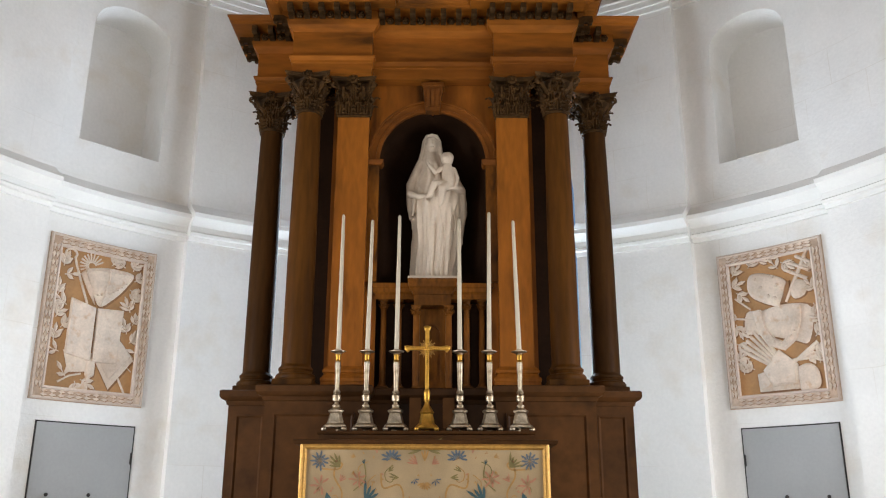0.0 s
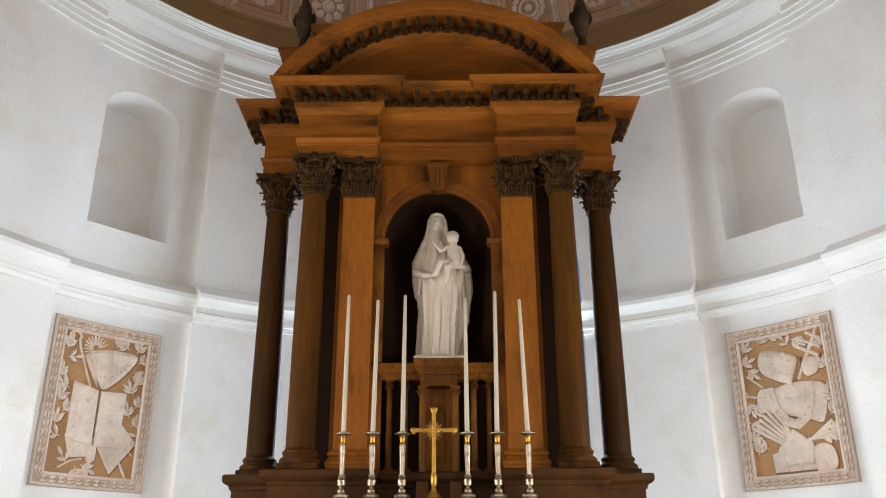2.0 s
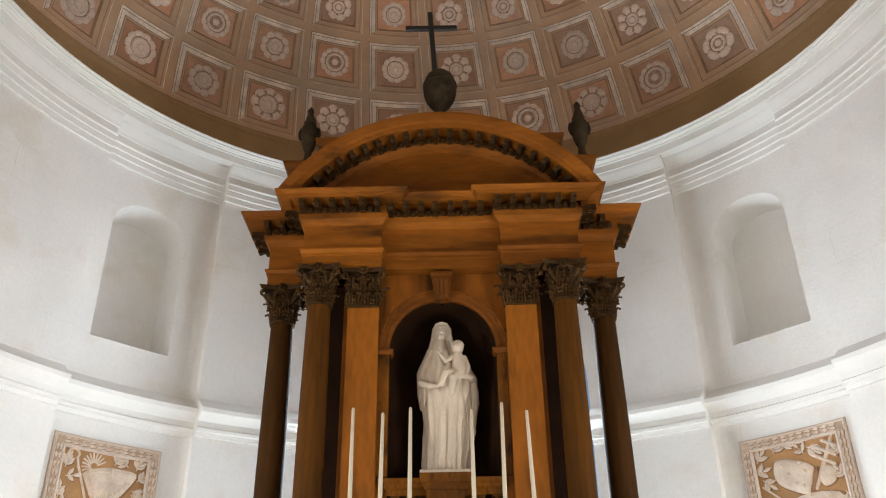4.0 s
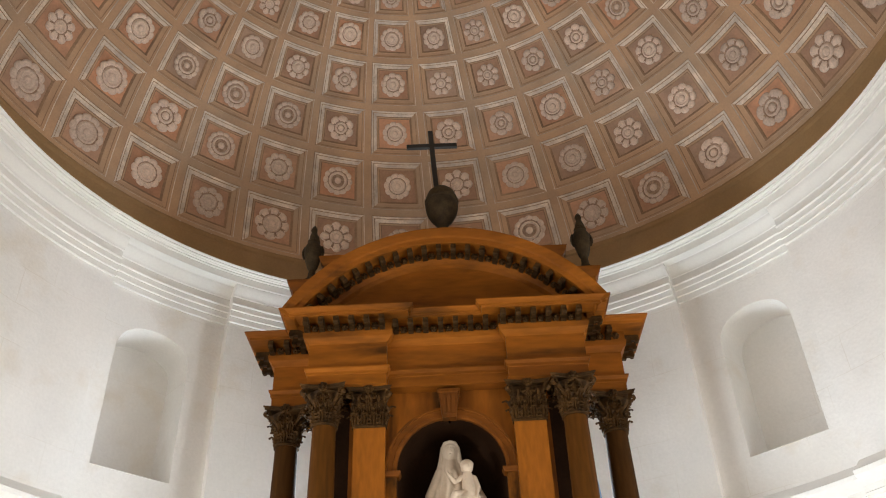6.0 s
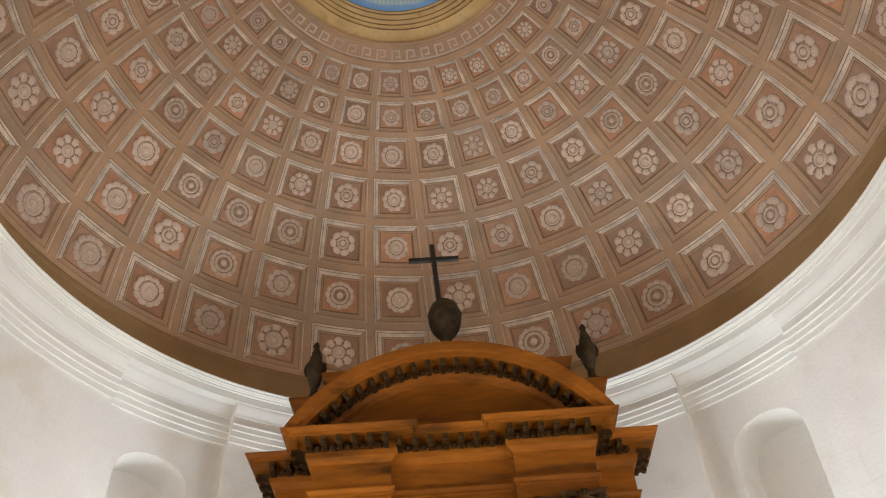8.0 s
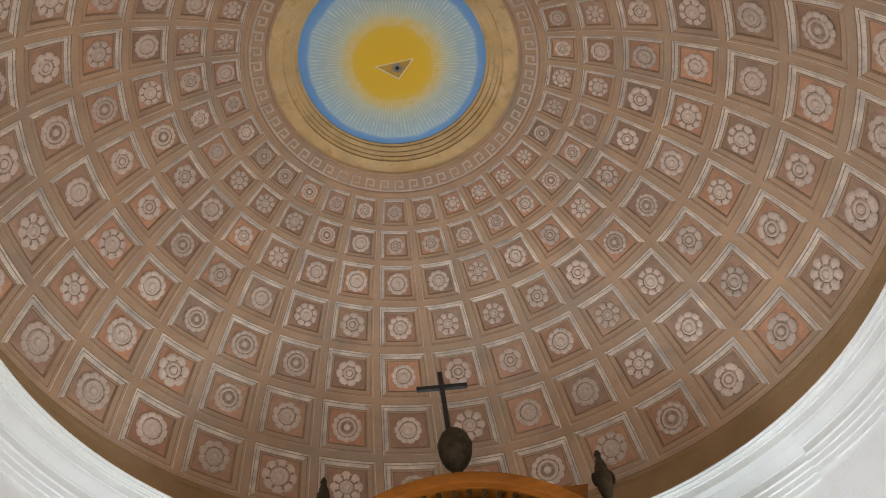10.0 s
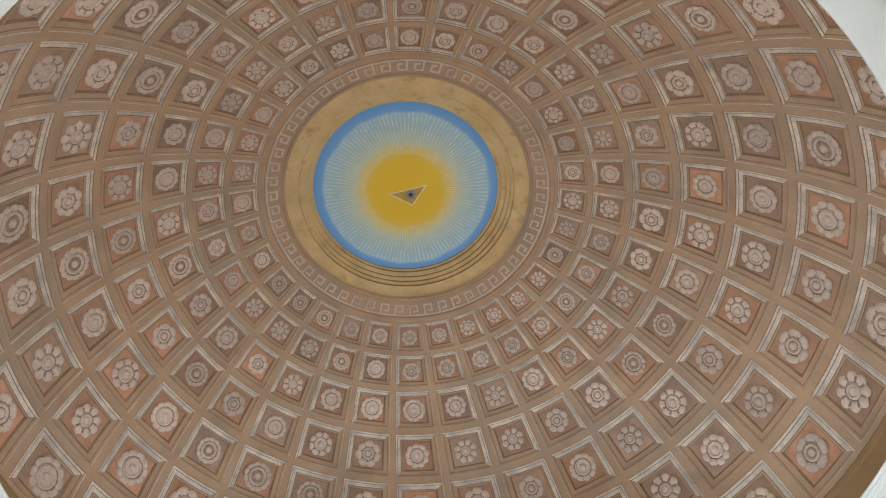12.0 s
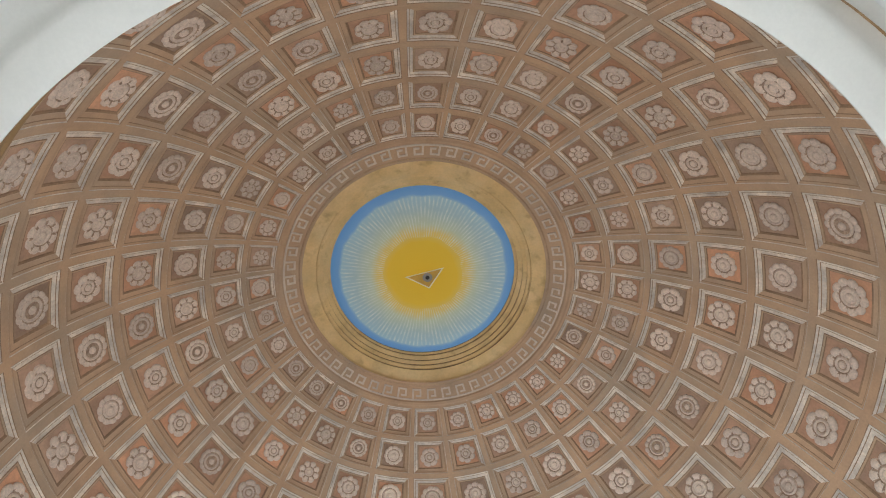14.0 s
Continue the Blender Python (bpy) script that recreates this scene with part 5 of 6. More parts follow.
for k in range(28):
    a = 2 * math.pi * k / 28
    r = 0.075 if k % 2 else 0.058
    d, s = Vector((math.cos(a), 0, math.sin(a))), Vector((-math.sin(a), 0, math.cos(a)))
    o = Vector((0, 0.012, 0.63))
    strip(bm, [[o + d * 0.02 + s * 0.004, o + d * 0.02 - s * 0.004, o + d * 0.02 - s * 0.004 + Vector((0, 0.003, 0)), o + d * 0.02 + s * 0.004 + Vector((0, 0.003, 0))], [o + d * r + s * 0.003, o + d * r - s * 0.003, o + d * r - s * 0.003 + Vector((0, 0.003, 0)), o + d * r + s * 0.003 + Vector((0, 0.003, 0))]], True, True)
part("ray_halo", bm, GOLDFRAME, cru)

# tabernacle below the statue
tab = thing("tabernacle", (CX + 0.01, 0, 0), "small dark walnut tabernacle with columns under the statue", "tabernacle")
bm = moulding(bmesh.new(), [(0, 3.02), (0, 3.11), (0.012, 3.115), (0.012, 3.13), (0.03, 3.16), (0.045, 3.17), (0.045, 3.20), (0.055, 3.215), (0.055, 3.24), (-0.1, 3.245)], [(-0.155, 3.0), (-0.155, 2.42), (0.155, 2.42), (0.155, 3.0)])
box(bm, -0.15, 0.15, 2.43, 2.98, 3.02, 3.243)
part("tabernacle_top", bm, TABWOOD, tab)
bm = moulding(bmesh.new(), [(0, 3.10), (0, 3.14), (0.02, 3.16), (0.02, 3.19), (0.03, 3.20), (0.03, 3.235), (-0.1, 3.24)], [(-0.49, 3.0), (-0.49, 2.54), (0.49, 2.54), (0.49, 3.0)])
box(bm, -0.48, 0.48, 2.55, 3.0, 3.10, 3.238)
part("wing_top", bm, TABWOOD, tab)
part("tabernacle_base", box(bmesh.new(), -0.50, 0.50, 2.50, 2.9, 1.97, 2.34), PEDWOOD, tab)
part("back", box(bmesh.new(), -0.49, 0.49, 2.68, 2.72, 2.34, 3.10), RECESS_SHADE, tab)
part("core", box(bmesh.new(), -0.15, 0.15, 2.56, 2.9, 2.34, 3.02), TABWOOD, tab)


def small_column(x, y, r, z0, z1, name="colonnette"):
    c = new(name)
    c.parent, c.location = tab, (x, y, 0)
    bm = lathe(bmesh.new(), [(r * 1.3, z0), (r * 1.4, z0 + 0.01), (r * 1.3, z0 + 0.02), (r * 1.05, z0 + 0.03), (r, z0 + 0.04), (r, z0 + 0.25), (r * 0.86, z1 - 0.085), (r * 1.0, z1 - 0.08), (r * 0.9, z1 - 0.07)], 16)
    part("shaft", bm, TABWOOD, c)
    bm = lathe(bmesh.new(), [(r * 0.9, z1 - 0.075), (r * 1.0, z1 - 0.03), (r * 1.35, z1 - 0.012)], 16)
    box(bm, -r * 1.4, r * 1.4, -r * 1.4, r * 1.4, z1 - 0.012, z1)
    for row in range(2):
        for i in range(8):
            a = math.pi * (i + 0.5 * row) / 4
            o, s = Vector((math.cos(a), math.sin(a), 0)), Vector((-math.sin(a), math.cos(a), 0))
            leaf_strip(bm, o * r * 0.95 + Vector((0, 0, z1 - 0.072)), Vector((0, 0, 1)), o, s, 0.03 + 0.022 * row, r * 0.4, 1.0, 4)
    part("capital", bm, TABWOOD, c)
    bm = box(bmesh.new(), -r * 1.6, r * 1.6, -r * 1.6, r * 1.6, z0 - 0.30, z0 - 0.03, 0.004)
    box(bm, -r * 1.9, r * 1.9, -r * 1.9, r * 1.9, z0 - 0.03, z0, 0.004)
    box(bm, -r * 1.9, r * 1.9, -r * 1.9, r * 1.9, z0 - 0.33, z0 - 0.30, 0.004)
    part("plinth", bm, PEDWOOD, c)


for s in (-1, 1):
    small_column(s * 0.135, 2.46, 0.03, 2.30, 3.02)
    small_column(s * 0.29, 2.60, 0.027, 2.36, 3.10)
    small_column(s * 0.42, 2.60, 0.027, 2.36, 3.10)
# arched door in the middle
bm = bmesh.new()
arc = [(-0.062, 2.40)] + [(0.062 * -math.cos(math.pi * i / 12), 2.80 + 0.062 * math.sin(math.pi * i / 12)) for i in range(13)] + [(0.062, 2.40)]
strip(bm, [[(x * 1.35, 2.556, 2.40 + (z - 2.40) * 1.05) for x, z in arc], [(x * 1.35, 2.545, 2.40 + (z - 2.40) * 1.05) for x, z in arc], [(x, 2.545, z) for x, z in arc], [(x, 2.558, z) for x, z in arc]], False)
part("arched_frame", bm, TABWOOD, tab)
bm = bmesh.new()
bm.faces.new([bm.verts.new((x, 2.557, z)) for x, z in arc])
strip(bm, [[(x, 2.557, z) for x, z in arc], [(x, 2.575, z) for x, z in arc]], False)
part("door", bm, TABWOOD, tab)

# ---- grey doors in the bays ----
def on_wall(u, z, out, az, r=BAY):
    """u metres along the wall from the angle az, out from its face."""
    a = az + math.degrees(u / r)
    return Vector(polar(r - out, a, z))


def wall_slab(bm, az, u0, u1, z0, z1, o0, o1, n=8):
    rows = []
    for k in range(n + 1):
        u = u0 + (u1 - u0) * k / n
        rows.append([on_wall(u, z0, o0, az), on_wall(u, z0, o1, az), on_wall(u, z1, o1, az), on_wall(u, z1, o0, az)])
    strip(bm, rows, True, True)
    return bm


for s, num in ((-1, 1), (1, 2)):
    az = s * 46.15
    d = thing("door_%d" % num, (0, 0, 0), "plain grey painted metal door flush in the white wall", "door", kind="structure")
    hw = radians(11.6) * BAY / 2
    part("door_frame", wall_slab(bmesh.new(), az, -hw - 0.012, hw + 0.012, 0, DOOR_TOP + 0.012, -0.02, 0.004), IRON, d)
    part("door_leaf", wall_slab(bmesh.new(), az, -hw, hw, 0.02, DOOR_TOP, -0.02, 0.012), STEEL, d)
    for z in (1.80, 0.4):
        u = -s * (hw - 0.004)
        part("hinge", wall_slab(bmesh.new(), az, u - 0.008, u + 0.008, z - 0.05, z + 0.05, 0.0, 0.022, 2), IRON, d)
    for u in (-s * 0.08, s * 0.28):
        bm = bmesh.new()
        bmesh.ops.create_uvsphere(bm, u_segments=12, v_segments=8, radius=0.016, matrix=Matrix.Translation(on_wall(u, 1.49, 0.03, az)))
        part("knob", bm, IRON, d)

# ---- painted relief panels on the bays ----
R_FRAME = material("relief_frame_paint", (0.60, 0.47, 0.38), 0.85, tone=0.12, scale=8, fine=50, tint=(0.66, 0.55, 0.46))
R_LEAF = material("relief_frame_leaf_paint", (0.58, 0.42, 0.31), 0.85, tone=0.12, scale=8, fine=50, tint=(0.66, 0.50, 0.40))
R_GROUND = material("relief_ground_paint", (0.42, 0.22, 0.085), 0.85, tone=0.12, scale=4, fine=40, tint=(0.34, 0.18, 0.07), stain=(0.28, 0.15, 0.06))
R_PALE = material("relief_pale_paint", (0.66, 0.54, 0.43), 0.85, tone=0.14, scale=7, fine=50, tint=(0.54, 0.42, 0.32), stain=(0.50, 0.30, 0.17), cover=0.65)
R_BAND = material("relief_band_paint", (0.47, 0.325, 0.22), 0.85, tone=0.18, scale=9, fine=50, tint=(0.58, 0.44, 0.33))
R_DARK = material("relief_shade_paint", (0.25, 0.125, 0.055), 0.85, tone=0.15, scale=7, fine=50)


class Relief:
    """A framed panel on the wall, in its own metres: u to the right, v up from the lower left corner of its field."""

    def __init__(self, az, label):
        self.az, self.w, self.h = az, 0.987, 1.43
        self.ob = thing("relief_panel", (0, 0, 0), label, "relief", "relief panels")
        self.z0 = 2.255

    def at(self, u, v, out):
        return on_wall(u * self.w, self.z0 + v * self.h, out, self.az)

    def flat(self, pts, out, mat):
        bm = bmesh.new()
        strip(bm, [[self.at(u, v, 0.004) for u, v in pts], [self.at(u, v, out) for u, v in pts]], True)
        c = bm.verts.new(self.at(sum(p[0] for p in pts) / len(pts), sum(p[1] for p in pts) / len(pts), out))
        q = [bm.verts.new(self.at(u, v, out)) for u, v in pts]
        for i in range(len(q)):
            bm.faces.new((q[i], q[(i + 1) % len(q)], c))
        part("painted_outline", bm, mat, self.ob)

    def solid(self, name, pts, out=0.022, back=0.004, mat=R_PALE, inset=0.006, fold=None, soft=False):
        """A raised shape with a rounded edge and a painted brown outline; pts as shares of width (from the middle) and height."""
        if soft:
            fine = []
            n = len(pts)
            for i in range(n):
                p0, p1, p2, p3 = (Vector(pts[(i + k) % n]) for k in (-1, 0, 1, 2))
                for t in (0.0, 0.25, 0.5, 0.75):
                    fine.append(tuple(0.5 * (2 * p1 + (p2 - p0) * t + (2 * p0 - 5 * p1 + 4 * p2 - p3) * t * t + (3 * p1 - p0 - 3 * p2 + p3) * t ** 3)))
            pts = fine
        cu, cv = sum(p[0] for p in pts) / len(pts), sum(p[1] for p in pts) / len(pts)
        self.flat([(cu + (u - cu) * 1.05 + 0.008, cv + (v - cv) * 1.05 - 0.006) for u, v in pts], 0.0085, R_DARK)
        lift = (lambda u, v: 0.0) if fold is None else fold
        shape = ((1.0, None), (1.0, 0.62), (0.94, 0.9), (0.7, 0.98), (0.4, 1.0)) if not soft else ((1.0, None), (1.0, 0.35), (0.92, 0.62), (0.75, 0.85), (0.4, 1.0))
        bm = bmesh.new()
        rings = []
        for k, f in shape:
            ring = [(cu + (u - cu) * k, cv + (v - cv) * k) for u, v in pts]
            rings.append([self.at(u, v, back if f is None else out * f + lift(u, v)) for u, v in ring])
        rows = strip(bm, rings, True)
        c = bm.verts.new(self.at(cu, cv, out + lift(cu, cv)))
        n = len(pts)
        for i in range(n):
            bm.faces.new((rows[-1][i], rows[-1][(i + 1) % n], c))
        return part(name, bm, mat, self.ob, smooth=45)

    def line(self, name, pts, w, out=0.02, mat=R_PALE):
        bm = bmesh.new()
        rows = []
        q = [Vector(p) for p in pts]
        for i, p in enumerate(q):
            d = q[min(i + 1, len(q) - 1)] - q[max(i - 1, 0)]
            s = Vector((-d.y * 1.43, d.x / 1.0)).normalized() * w
            s = Vector((s.x, s.y / 1.43))
            rows.append([self.at(*(p - s), 0.004), self.at(*(p - s * 0.7), out * 0.8), self.at(*p, out), self.at(*(p + s * 0.7), out * 0.8), self.at(*(p + s), 0.004)])
        strip(bm, rows, False)
        return part(name, bm, mat, self.ob)

    def leaf(self, u, v, a, l=0.085, w=0.034, out=0.02):
        l, w = l * 1.22, w * 1.15
        bm = bmesh.new()
        d = Vector((math.cos(a), math.sin(a) / 1.43))
        s = Vector((-math.sin(a), math.cos(a) / 1.43))
        o = Vector((u, v))
        edge = [o, o + d * l * 0.3 + s * w * 0.42, o + d * l * 0.62 + s * w * 0.5, o + d * l, o + d * l * 0.62 - s * w * 0.5, o + d * l * 0.3 - s * w * 0.42]
        rim = [bm.verts.new(self.at(*p, 0.005)) for p in edge]
        up = [bm.verts.new(self.at(*(o + (p - o) * 0.97), out * 0.6)) for p in edge]
        mid = [bm.verts.new(self.at(*(o + d * l * t), out)) for t in (0.3, 0.65)]
        for i in range(6):
            bm.faces.new((rim[i], rim[(i + 1) % 6], up[(i + 1) % 6], up[i]))
        bm.faces.new((up[0], up[1], mid[0]))
        bm.faces.new((up[1], up[2], mid[1], mid[0]))
        bm.faces.new((up[2], up[3], mid[1]))
        bm.faces.new((up[3], up[4], mid[1]))
        bm.faces.new((up[4], up[5], mid[0], mid[1]))
        bm.faces.new((up[5], up[0], mid[0]))
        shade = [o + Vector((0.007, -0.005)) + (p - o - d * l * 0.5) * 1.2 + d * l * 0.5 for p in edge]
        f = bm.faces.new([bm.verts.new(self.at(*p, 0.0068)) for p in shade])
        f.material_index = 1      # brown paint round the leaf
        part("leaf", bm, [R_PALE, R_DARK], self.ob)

    def sprig(self, u, v, a, n=3, l=0.10):
        """A twig with paired leaves and one at its tip."""
        d = Vector((math.cos(a), math.sin(a) / 1.43))
        self.line("twig", [(u - d.x * 0.02, v - d.y * 0.02), (u + d.x * 0.05, v + d.y * 0.05)], 0.005, 0.013)
        for k in range(n - 1):
            for side in (-1, 1):
                self.leaf(u + d.x * 0.028 * k, v + d.y * 0.028 * k, a + side * rnd.uniform(0.65, 0.95), l * rnd.uniform(0.6, 0.85), l * 0.30)
        self.leaf(u + d.x * 0.045, v + d.y * 0.045, a, l * 0.8, l * 0.30)

    def border(self):
        n = 12
        def ring(d, out):
            pts = []
            cs = [(-0.5 + d, d * 0.7), (0.5 - d, d * 0.7), (0.5 - d, 1 - d * 0.7), (-0.5 + d, 1 - d * 0.7)]
            for (a, b), (c, e) in zip(cs, cs[1:] + cs[:1]):
                pts += [self.at(a + (c - a) * i / n, b + (e - b) * i / n, out) for i in range(n)]
            return pts
        bm = bmesh.new()
        strip(bm, [ring(0, 0.002), ring(0.0, 0.02), ring(0.01, 0.026), ring(0.018, 0.02), ring(0.085, 0.02), ring(0.09, 0.03), ring(0.105, 0.03), ring(0.112, 0.008)], True)
        part("frame", bm, R_FRAME, self.ob)
        bm = bmesh.new()
        strip(bm, [ring(0.022, 0.018), ring(0.023, 0.0225), ring(0.080, 0.0225), ring(0.081, 0.018)], True)
        part("band_ground", bm, R_BAND, self.ob)
        bm = bmesh.new()
        strip(bm, [ring(-0.008, -0.004), ring(-0.007, 0.007), ring(0.0, 0.007)], True)
        part("frame_edge", bm, R_BAND, self.ob, "thin brown painted outline")
        bm = bmesh.new()
        strip(bm, [[self.at(-0.42 + 0.84 * i / 10, v, 0.006) for i in range(11)] for v in (0.05, 0.95)], False)
        part("ground", bm, R_GROUND, self.ob, "ochre ground")
        # laurel band: overlapping leaves along the four sides
        def band_leaf(u, v, a):
            bm = bmesh.new()
            d, s = Vector((math.cos(a), math.sin(a) / 1.43)), Vector((-math.sin(a), math.cos(a) / 1.43))
            o = Vector((u, v))
            for side in (-1, 1):
                c = o + s * 0.016 * side
                q = [c - d * 0.036, c + s * 0.0165 + d * 0.008, c + d * 0.032, c - s * 0.0165 + d * 0.008]
                lo, hi = [self.at(*p, 0.0215) for p in q], [self.at(*(c + (p - c) * 0.86), 0.031) for p in q]
                strip(bm, [lo, hi], True)
                bm.faces.new([bm.verts.new(p) for p in hi])
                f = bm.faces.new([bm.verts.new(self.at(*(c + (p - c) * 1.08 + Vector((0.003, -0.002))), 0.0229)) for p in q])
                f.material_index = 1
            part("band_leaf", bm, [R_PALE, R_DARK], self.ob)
        for i in range(11):
            for v in (0.036, 0.964):
                band_leaf(-0.385 + 0.77 * i / 10, v, 0 if i > 5 else math.pi)
        for i in range(17):
            for u in (-0.448, 0.448):
                band_leaf(u, 0.085 + 0.83 * i / 16, math.pi / 2)


one = Relief(-46.55, "painted relief panel of open book, mitre and leaves in laurel frame")
one.border()
one.solid("sheet", [(-0.26, 0.30), (-0.20, 0.17), (0.02, 0.19), (0.02, 0.30)], 0.014)
one.solid("sheet", [(0.02, 0.27), (0.18, 0.09), (0.38, 0.28), (0.22, 0.42)], 0.014)
one.solid("folio_border", [(0.06, 0.27), (0.17, 0.145), (0.36, 0.31), (0.24, 0.40)], 0.022)
one.solid("book_page", [(-0.25, 0.62), (-0.02, 0.58), (-0.02, 0.25), (-0.25, 0.28)], 0.032, fold=lambda u, v: 0.012 * (u + 0.13) ** 2 / 0.0144)
one.solid("book_page", [(0.0, 0.58), (0.24, 0.59), (0.22, 0.25), (0.0, 0.25)], 0.032, fold=lambda u, v: 0.012 * (u - 0.11) ** 2 / 0.0144)
one.solid("mitre", [(-0.14, 0.80), (-0.05, 0.835), (0.08, 0.85), (0.30, 0.835), (0.24, 0.74), (0.13, 0.65), (0.02, 0.595), (-0.05, 0.66)], 0.034, soft=True)
one.solid("mitre_side", [(-0.03, 0.60), (-0.09, 0.66), (-0.19, 0.78), (-0.15, 0.80), (-0.06, 0.68)], 0.02, mat=R_LEAF)
one.line("mitre_band", [(0.02, 0.60), (0.05, 0.68), (0.07, 0.76), (0.075, 0.84)], 0.013, 0.043)
one.line("mitre_band", [(-0.12, 0.80), (-0.03, 0.815), (0.10, 0.825), (0.27, 0.82)], 0.010, 0.036)
for k in range(15):
    a = 0.5 + k * 0.31
    one.line("star_ray", [(-0.10 + 0.03 * math.cos(a), 0.84 + 0.02 * math.sin(a)), (-0.10 + 0.115 * math.cos(a), 0.84 + 0.082 * math.sin(a))], 0.008, 0.018)
one.line("staff", [(-0.10, 0.60), (-0.24, 0.83), (-0.26, 0.88)], 0.011, 0.02)
one.line("staff_crook", [(-0.26, 0.87)] + [(-0.30 + 0.055 * math.cos(t), 0.885 + 0.04 * math.sin(t)) for t in [0.2 + 0.5 * k for k in range(9)]] + [(-0.31, 0.88)], 0.010, 0.022)
one.solid("key_knot", [(-0.05, 0.20), (-0.02, 0.27), (0.03, 0.27), (0.04, 0.20), (0.03, 0.16), (-0.03, 0.15)], 0.028, soft=True)
one.line("stick", [(0.26, 0.165), (0.33, 0.075)], 0.011, 0.018)
one.line("branch", [(-0.28, 0.105), (-0.18, 0.15), (-0.08, 0.17)], 0.009, 0.016)
for u, v, a, n in ((-0.35, 0.82, 1.3, 3), (-0.32, 0.76, 0.2, 2), (-0.37, 0.64, 1.6, 3), (-0.30, 0.58, 2.6, 3), (-0.36, 0.50, 1.2, 3), (-0.30, 0.44, 0.9, 3), (-0.36, 0.36, 1.5, 3), (-0.32, 0.29, 2.9, 2), (-0.22, 0.15, 2.2, 2), (-0.12, 0.11, -1.3, 3), (-0.06, 0.13, -0.5, 3),
                   (0.10, 0.88, 1.0, 3), (0.20, 0.88, 2.6, 2), (0.30, 0.87, 1.2, 3), (0.33, 0.80, 0.6, 3), (0.30, 0.73, -0.4, 3), (0.34, 0.66, 1.4, 3), (0.30, 0.60, 2.0, 3), (0.35, 0.52, 1.0, 3), (0.29, 0.46, 1.9, 3), (0.34, 0.40, 0.7, 3), (0.30, 0.35, -0.9, 2), (0.36, 0.22, 2.5, 1)):
    one.sprig(u, v, a, n)

two = Relief(45.95, "painted relief panel of tiara, cross, stole and books, laurel frame")
two.border()
two.solid("tiara", [(-0.222, 0.806), (-0.175, 0.843), (-0.053, 0.833), (0.107, 0.781), (0.131, 0.735), (0.062, 0.618), (0.013, 0.612), (-0.167, 0.674), (-0.227, 0.735)], 0.048, soft=True)
two.solid("tiara_rim", [(0.131, 0.735), (0.17, 0.76), (0.165, 0.70), (0.11, 0.625), (0.062, 0.618), (0.10, 0.67)], 0.03, mat=R_DARK)
two.solid("drapery", [(-0.27, 0.60), (-0.12, 0.60), (0.10, 0.62), (0.36, 0.57), (0.30, 0.36), (0.16, 0.38), (-0.02, 0.42), (-0.20, 0.45), (-0.30, 0.47)], 0.02, soft=True)
two.line("stole", [(-0.17, 0.60), (-0.13, 0.47), (-0.05, 0.39), (0.05, 0.36), (0.15, 0.41), (0.20, 0.50), (0.21, 0.60)], 0.046, 0.04)
two.line("cross_staff", [(0.11, 0.63), (0.22, 0.76), (0.36, 0.93)], 0.018, 0.026)
for t, w in ((0.30, 0.10), (0.52, 0.085), (0.74, 0.065)):
    u, v = 0.19 + (0.36 - 0.19) * t, 0.73 + 0.20 * t
    two.line("cross_arm", [(u - w, v + w * 0.42), (u + w, v - w * 0.42)], 0.017, 0.028)
two.solid("flag", [(0.16, 0.70), (0.22, 0.76), (0.32, 0.73), (0.30, 0.66), (0.20, 0.64)], 0.026, soft=True)
two.line("key", [(-0.40, 0.575), (-0.20, 0.545)], 0.010, 0.02)
two.line("key_ring", [(-0.40 + 0.03 * math.cos(t), 0.58 + 0.022 * math.sin(t)) for t in [0.7 * k for k in range(10)]], 0.009, 0.02)
two.line("key", [(-0.36, 0.70), (-0.22, 0.615)], 0.010, 0.02)
for k in range(6):
    two.line("scroll", [(-0.36 + 0.035 * k, 0.37 + 0.025 * k), (-0.06 + 0.012 * k, 0.235 + 0.01 * k)], 0.017, 0.026)
for k in range(4):
    two.line("scroll", [(0.36 - 0.02 * k, 0.36 - 0.03 * k), (0.12, 0.25 + 0.005 * k)], 0.016, 0.024)
two.solid("book", [(-0.22, 0.20), (-0.21, 0.09), (0.17, 0.09), (0.20, 0.22), (0.0, 0.24)], 0.022)
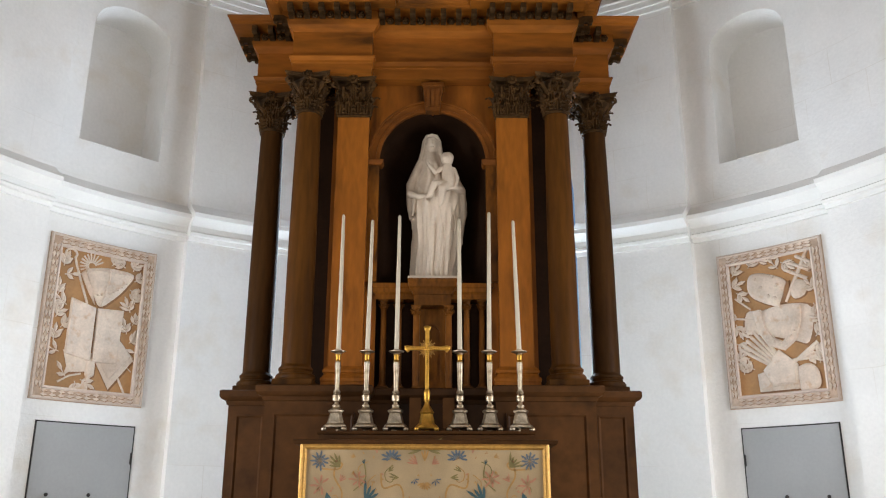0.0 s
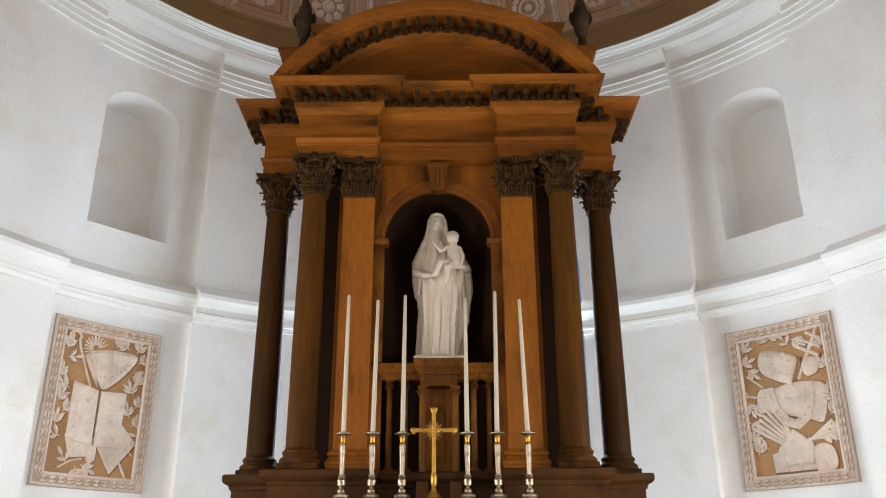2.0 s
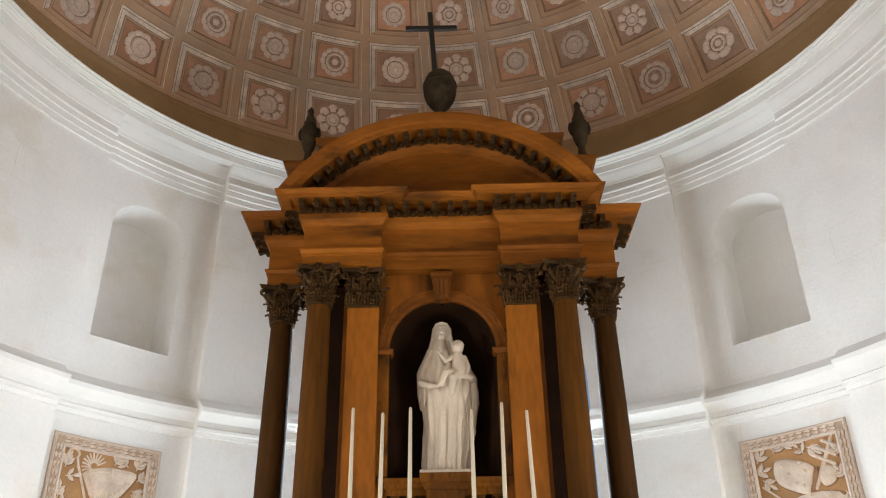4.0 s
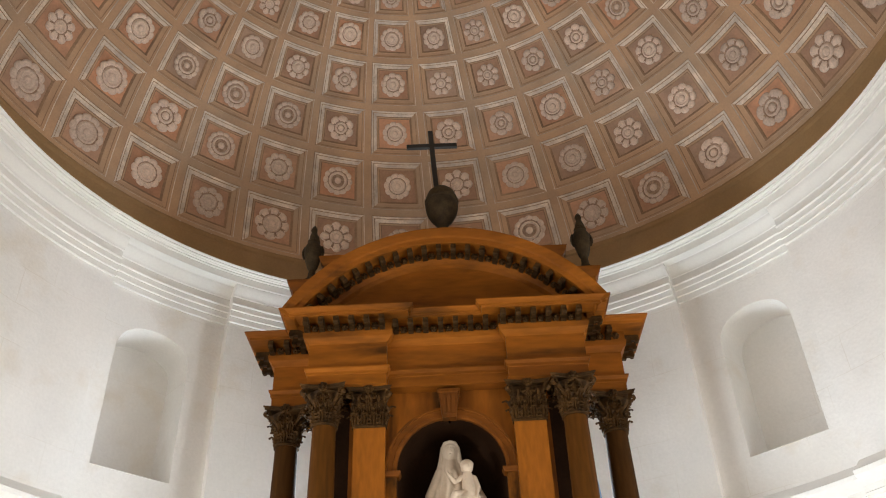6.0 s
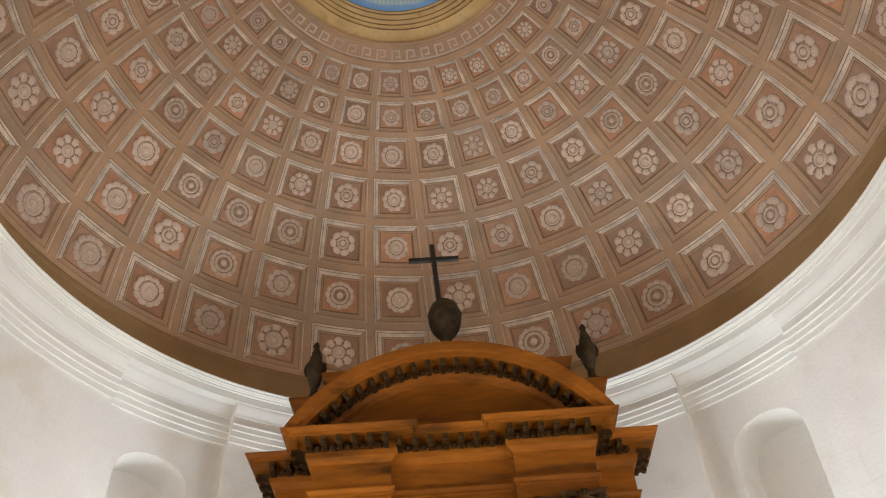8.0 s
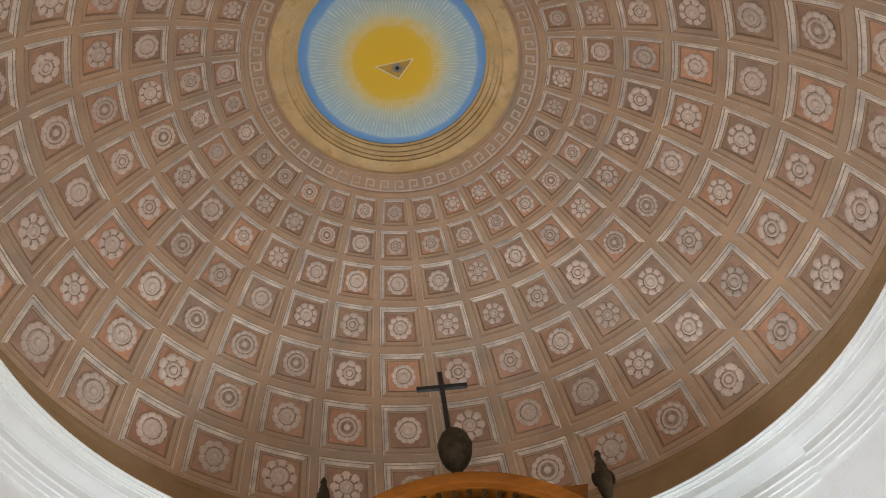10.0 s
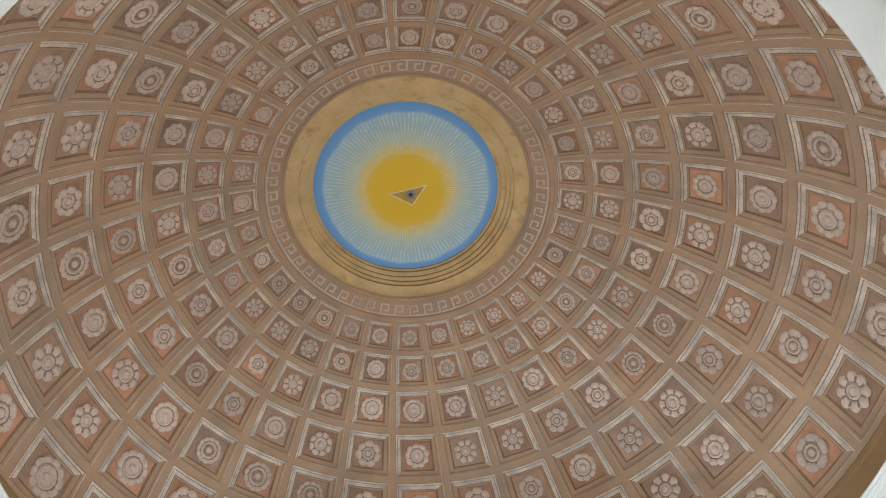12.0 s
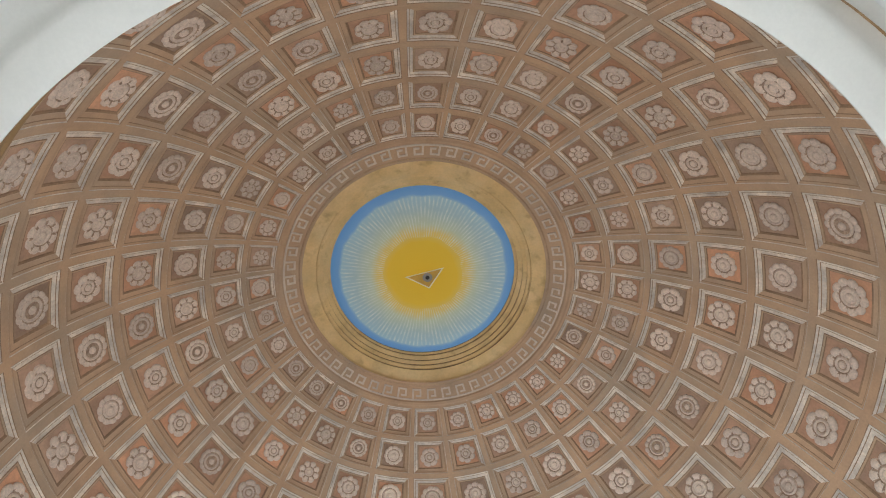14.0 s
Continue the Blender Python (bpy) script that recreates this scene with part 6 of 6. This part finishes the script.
two.solid("book", [(-0.16, 0.22), (-0.08, 0.11), (0.16, 0.12), (0.16, 0.24), (0.0, 0.34)], 0.032)
two.solid("book_cover", [(-0.08, 0.205), (-0.045, 0.125), (0.13, 0.13), (0.14, 0.21)], 0.042)
two.solid("pouch", [(0.15, 0.19), (0.17, 0.07), (0.33, 0.09), (0.34, 0.18), (0.28, 0.23), (0.19, 0.23)], 0.036, soft=True)
for u, v, a, n in ((-0.36, 0.86, 0.9, 3), (-0.38, 0.78, 0.3, 3), (-0.33, 0.73, -0.7, 3), (-0.20, 0.90, 1.0, 3), (-0.10, 0.92, 0.4, 3), (0.02, 0.92, 0.9, 3), (0.12, 0.88, -0.6, 3), (0.06, 0.86, 2.2, 2), (-0.37, 0.52, -1.2, 3), (-0.33, 0.47, 0.2, 2), (-0.37, 0.40, -0.6, 2), (-0.39, 0.30, 0.6, 3), (-0.34, 0.22, 1.4, 3), (-0.26, 0.24, 2.6, 2),
                   (0.36, 0.80, 1.8, 3), (0.38, 0.68, 2.2, 3), (0.37, 0.58, -1.2, 3), (0.39, 0.48, 2.0, 3), (0.36, 0.40, 0.8, 3), (0.33, 0.30, 0.3, 3), (0.26, 0.28, -0.4, 3), (0.36, 0.24, 1.2, 3)):
    two.sprig(u, v, a, n)
for k in range(9):
    t = k / 8
    one.solid("bead", [(-0.02 + 0.29 * t + 0.010 * math.cos(q), 0.665 + 0.13 * t * t + 0.007 * math.sin(q)) for q in (0, 1.05, 2.1, 3.14, 4.2, 5.24)], 0.052)
for u, v in ((-0.14, 0.80), (-0.09, 0.74), (-0.03, 0.68), (0.02, 0.80), (0.06, 0.74), (0.03, 0.66)):
    two.solid("bead", [(u + 0.018 * math.cos(q), v + 0.013 * math.sin(q)) for q in (0, 1.05, 2.1, 3.14, 4.2, 5.24)], 0.054)
for k in range(7):
    t = -0.9 + 0.3 * k
    two.solid("bead", [(0.03 + 0.19 * math.sin(t) + 0.016 * math.cos(q), 0.555 - 0.175 * math.cos(t) + 0.011 * math.sin(q)) for q in (0, 1.05, 2.1, 3.14, 4.2, 5.24)], 0.05)
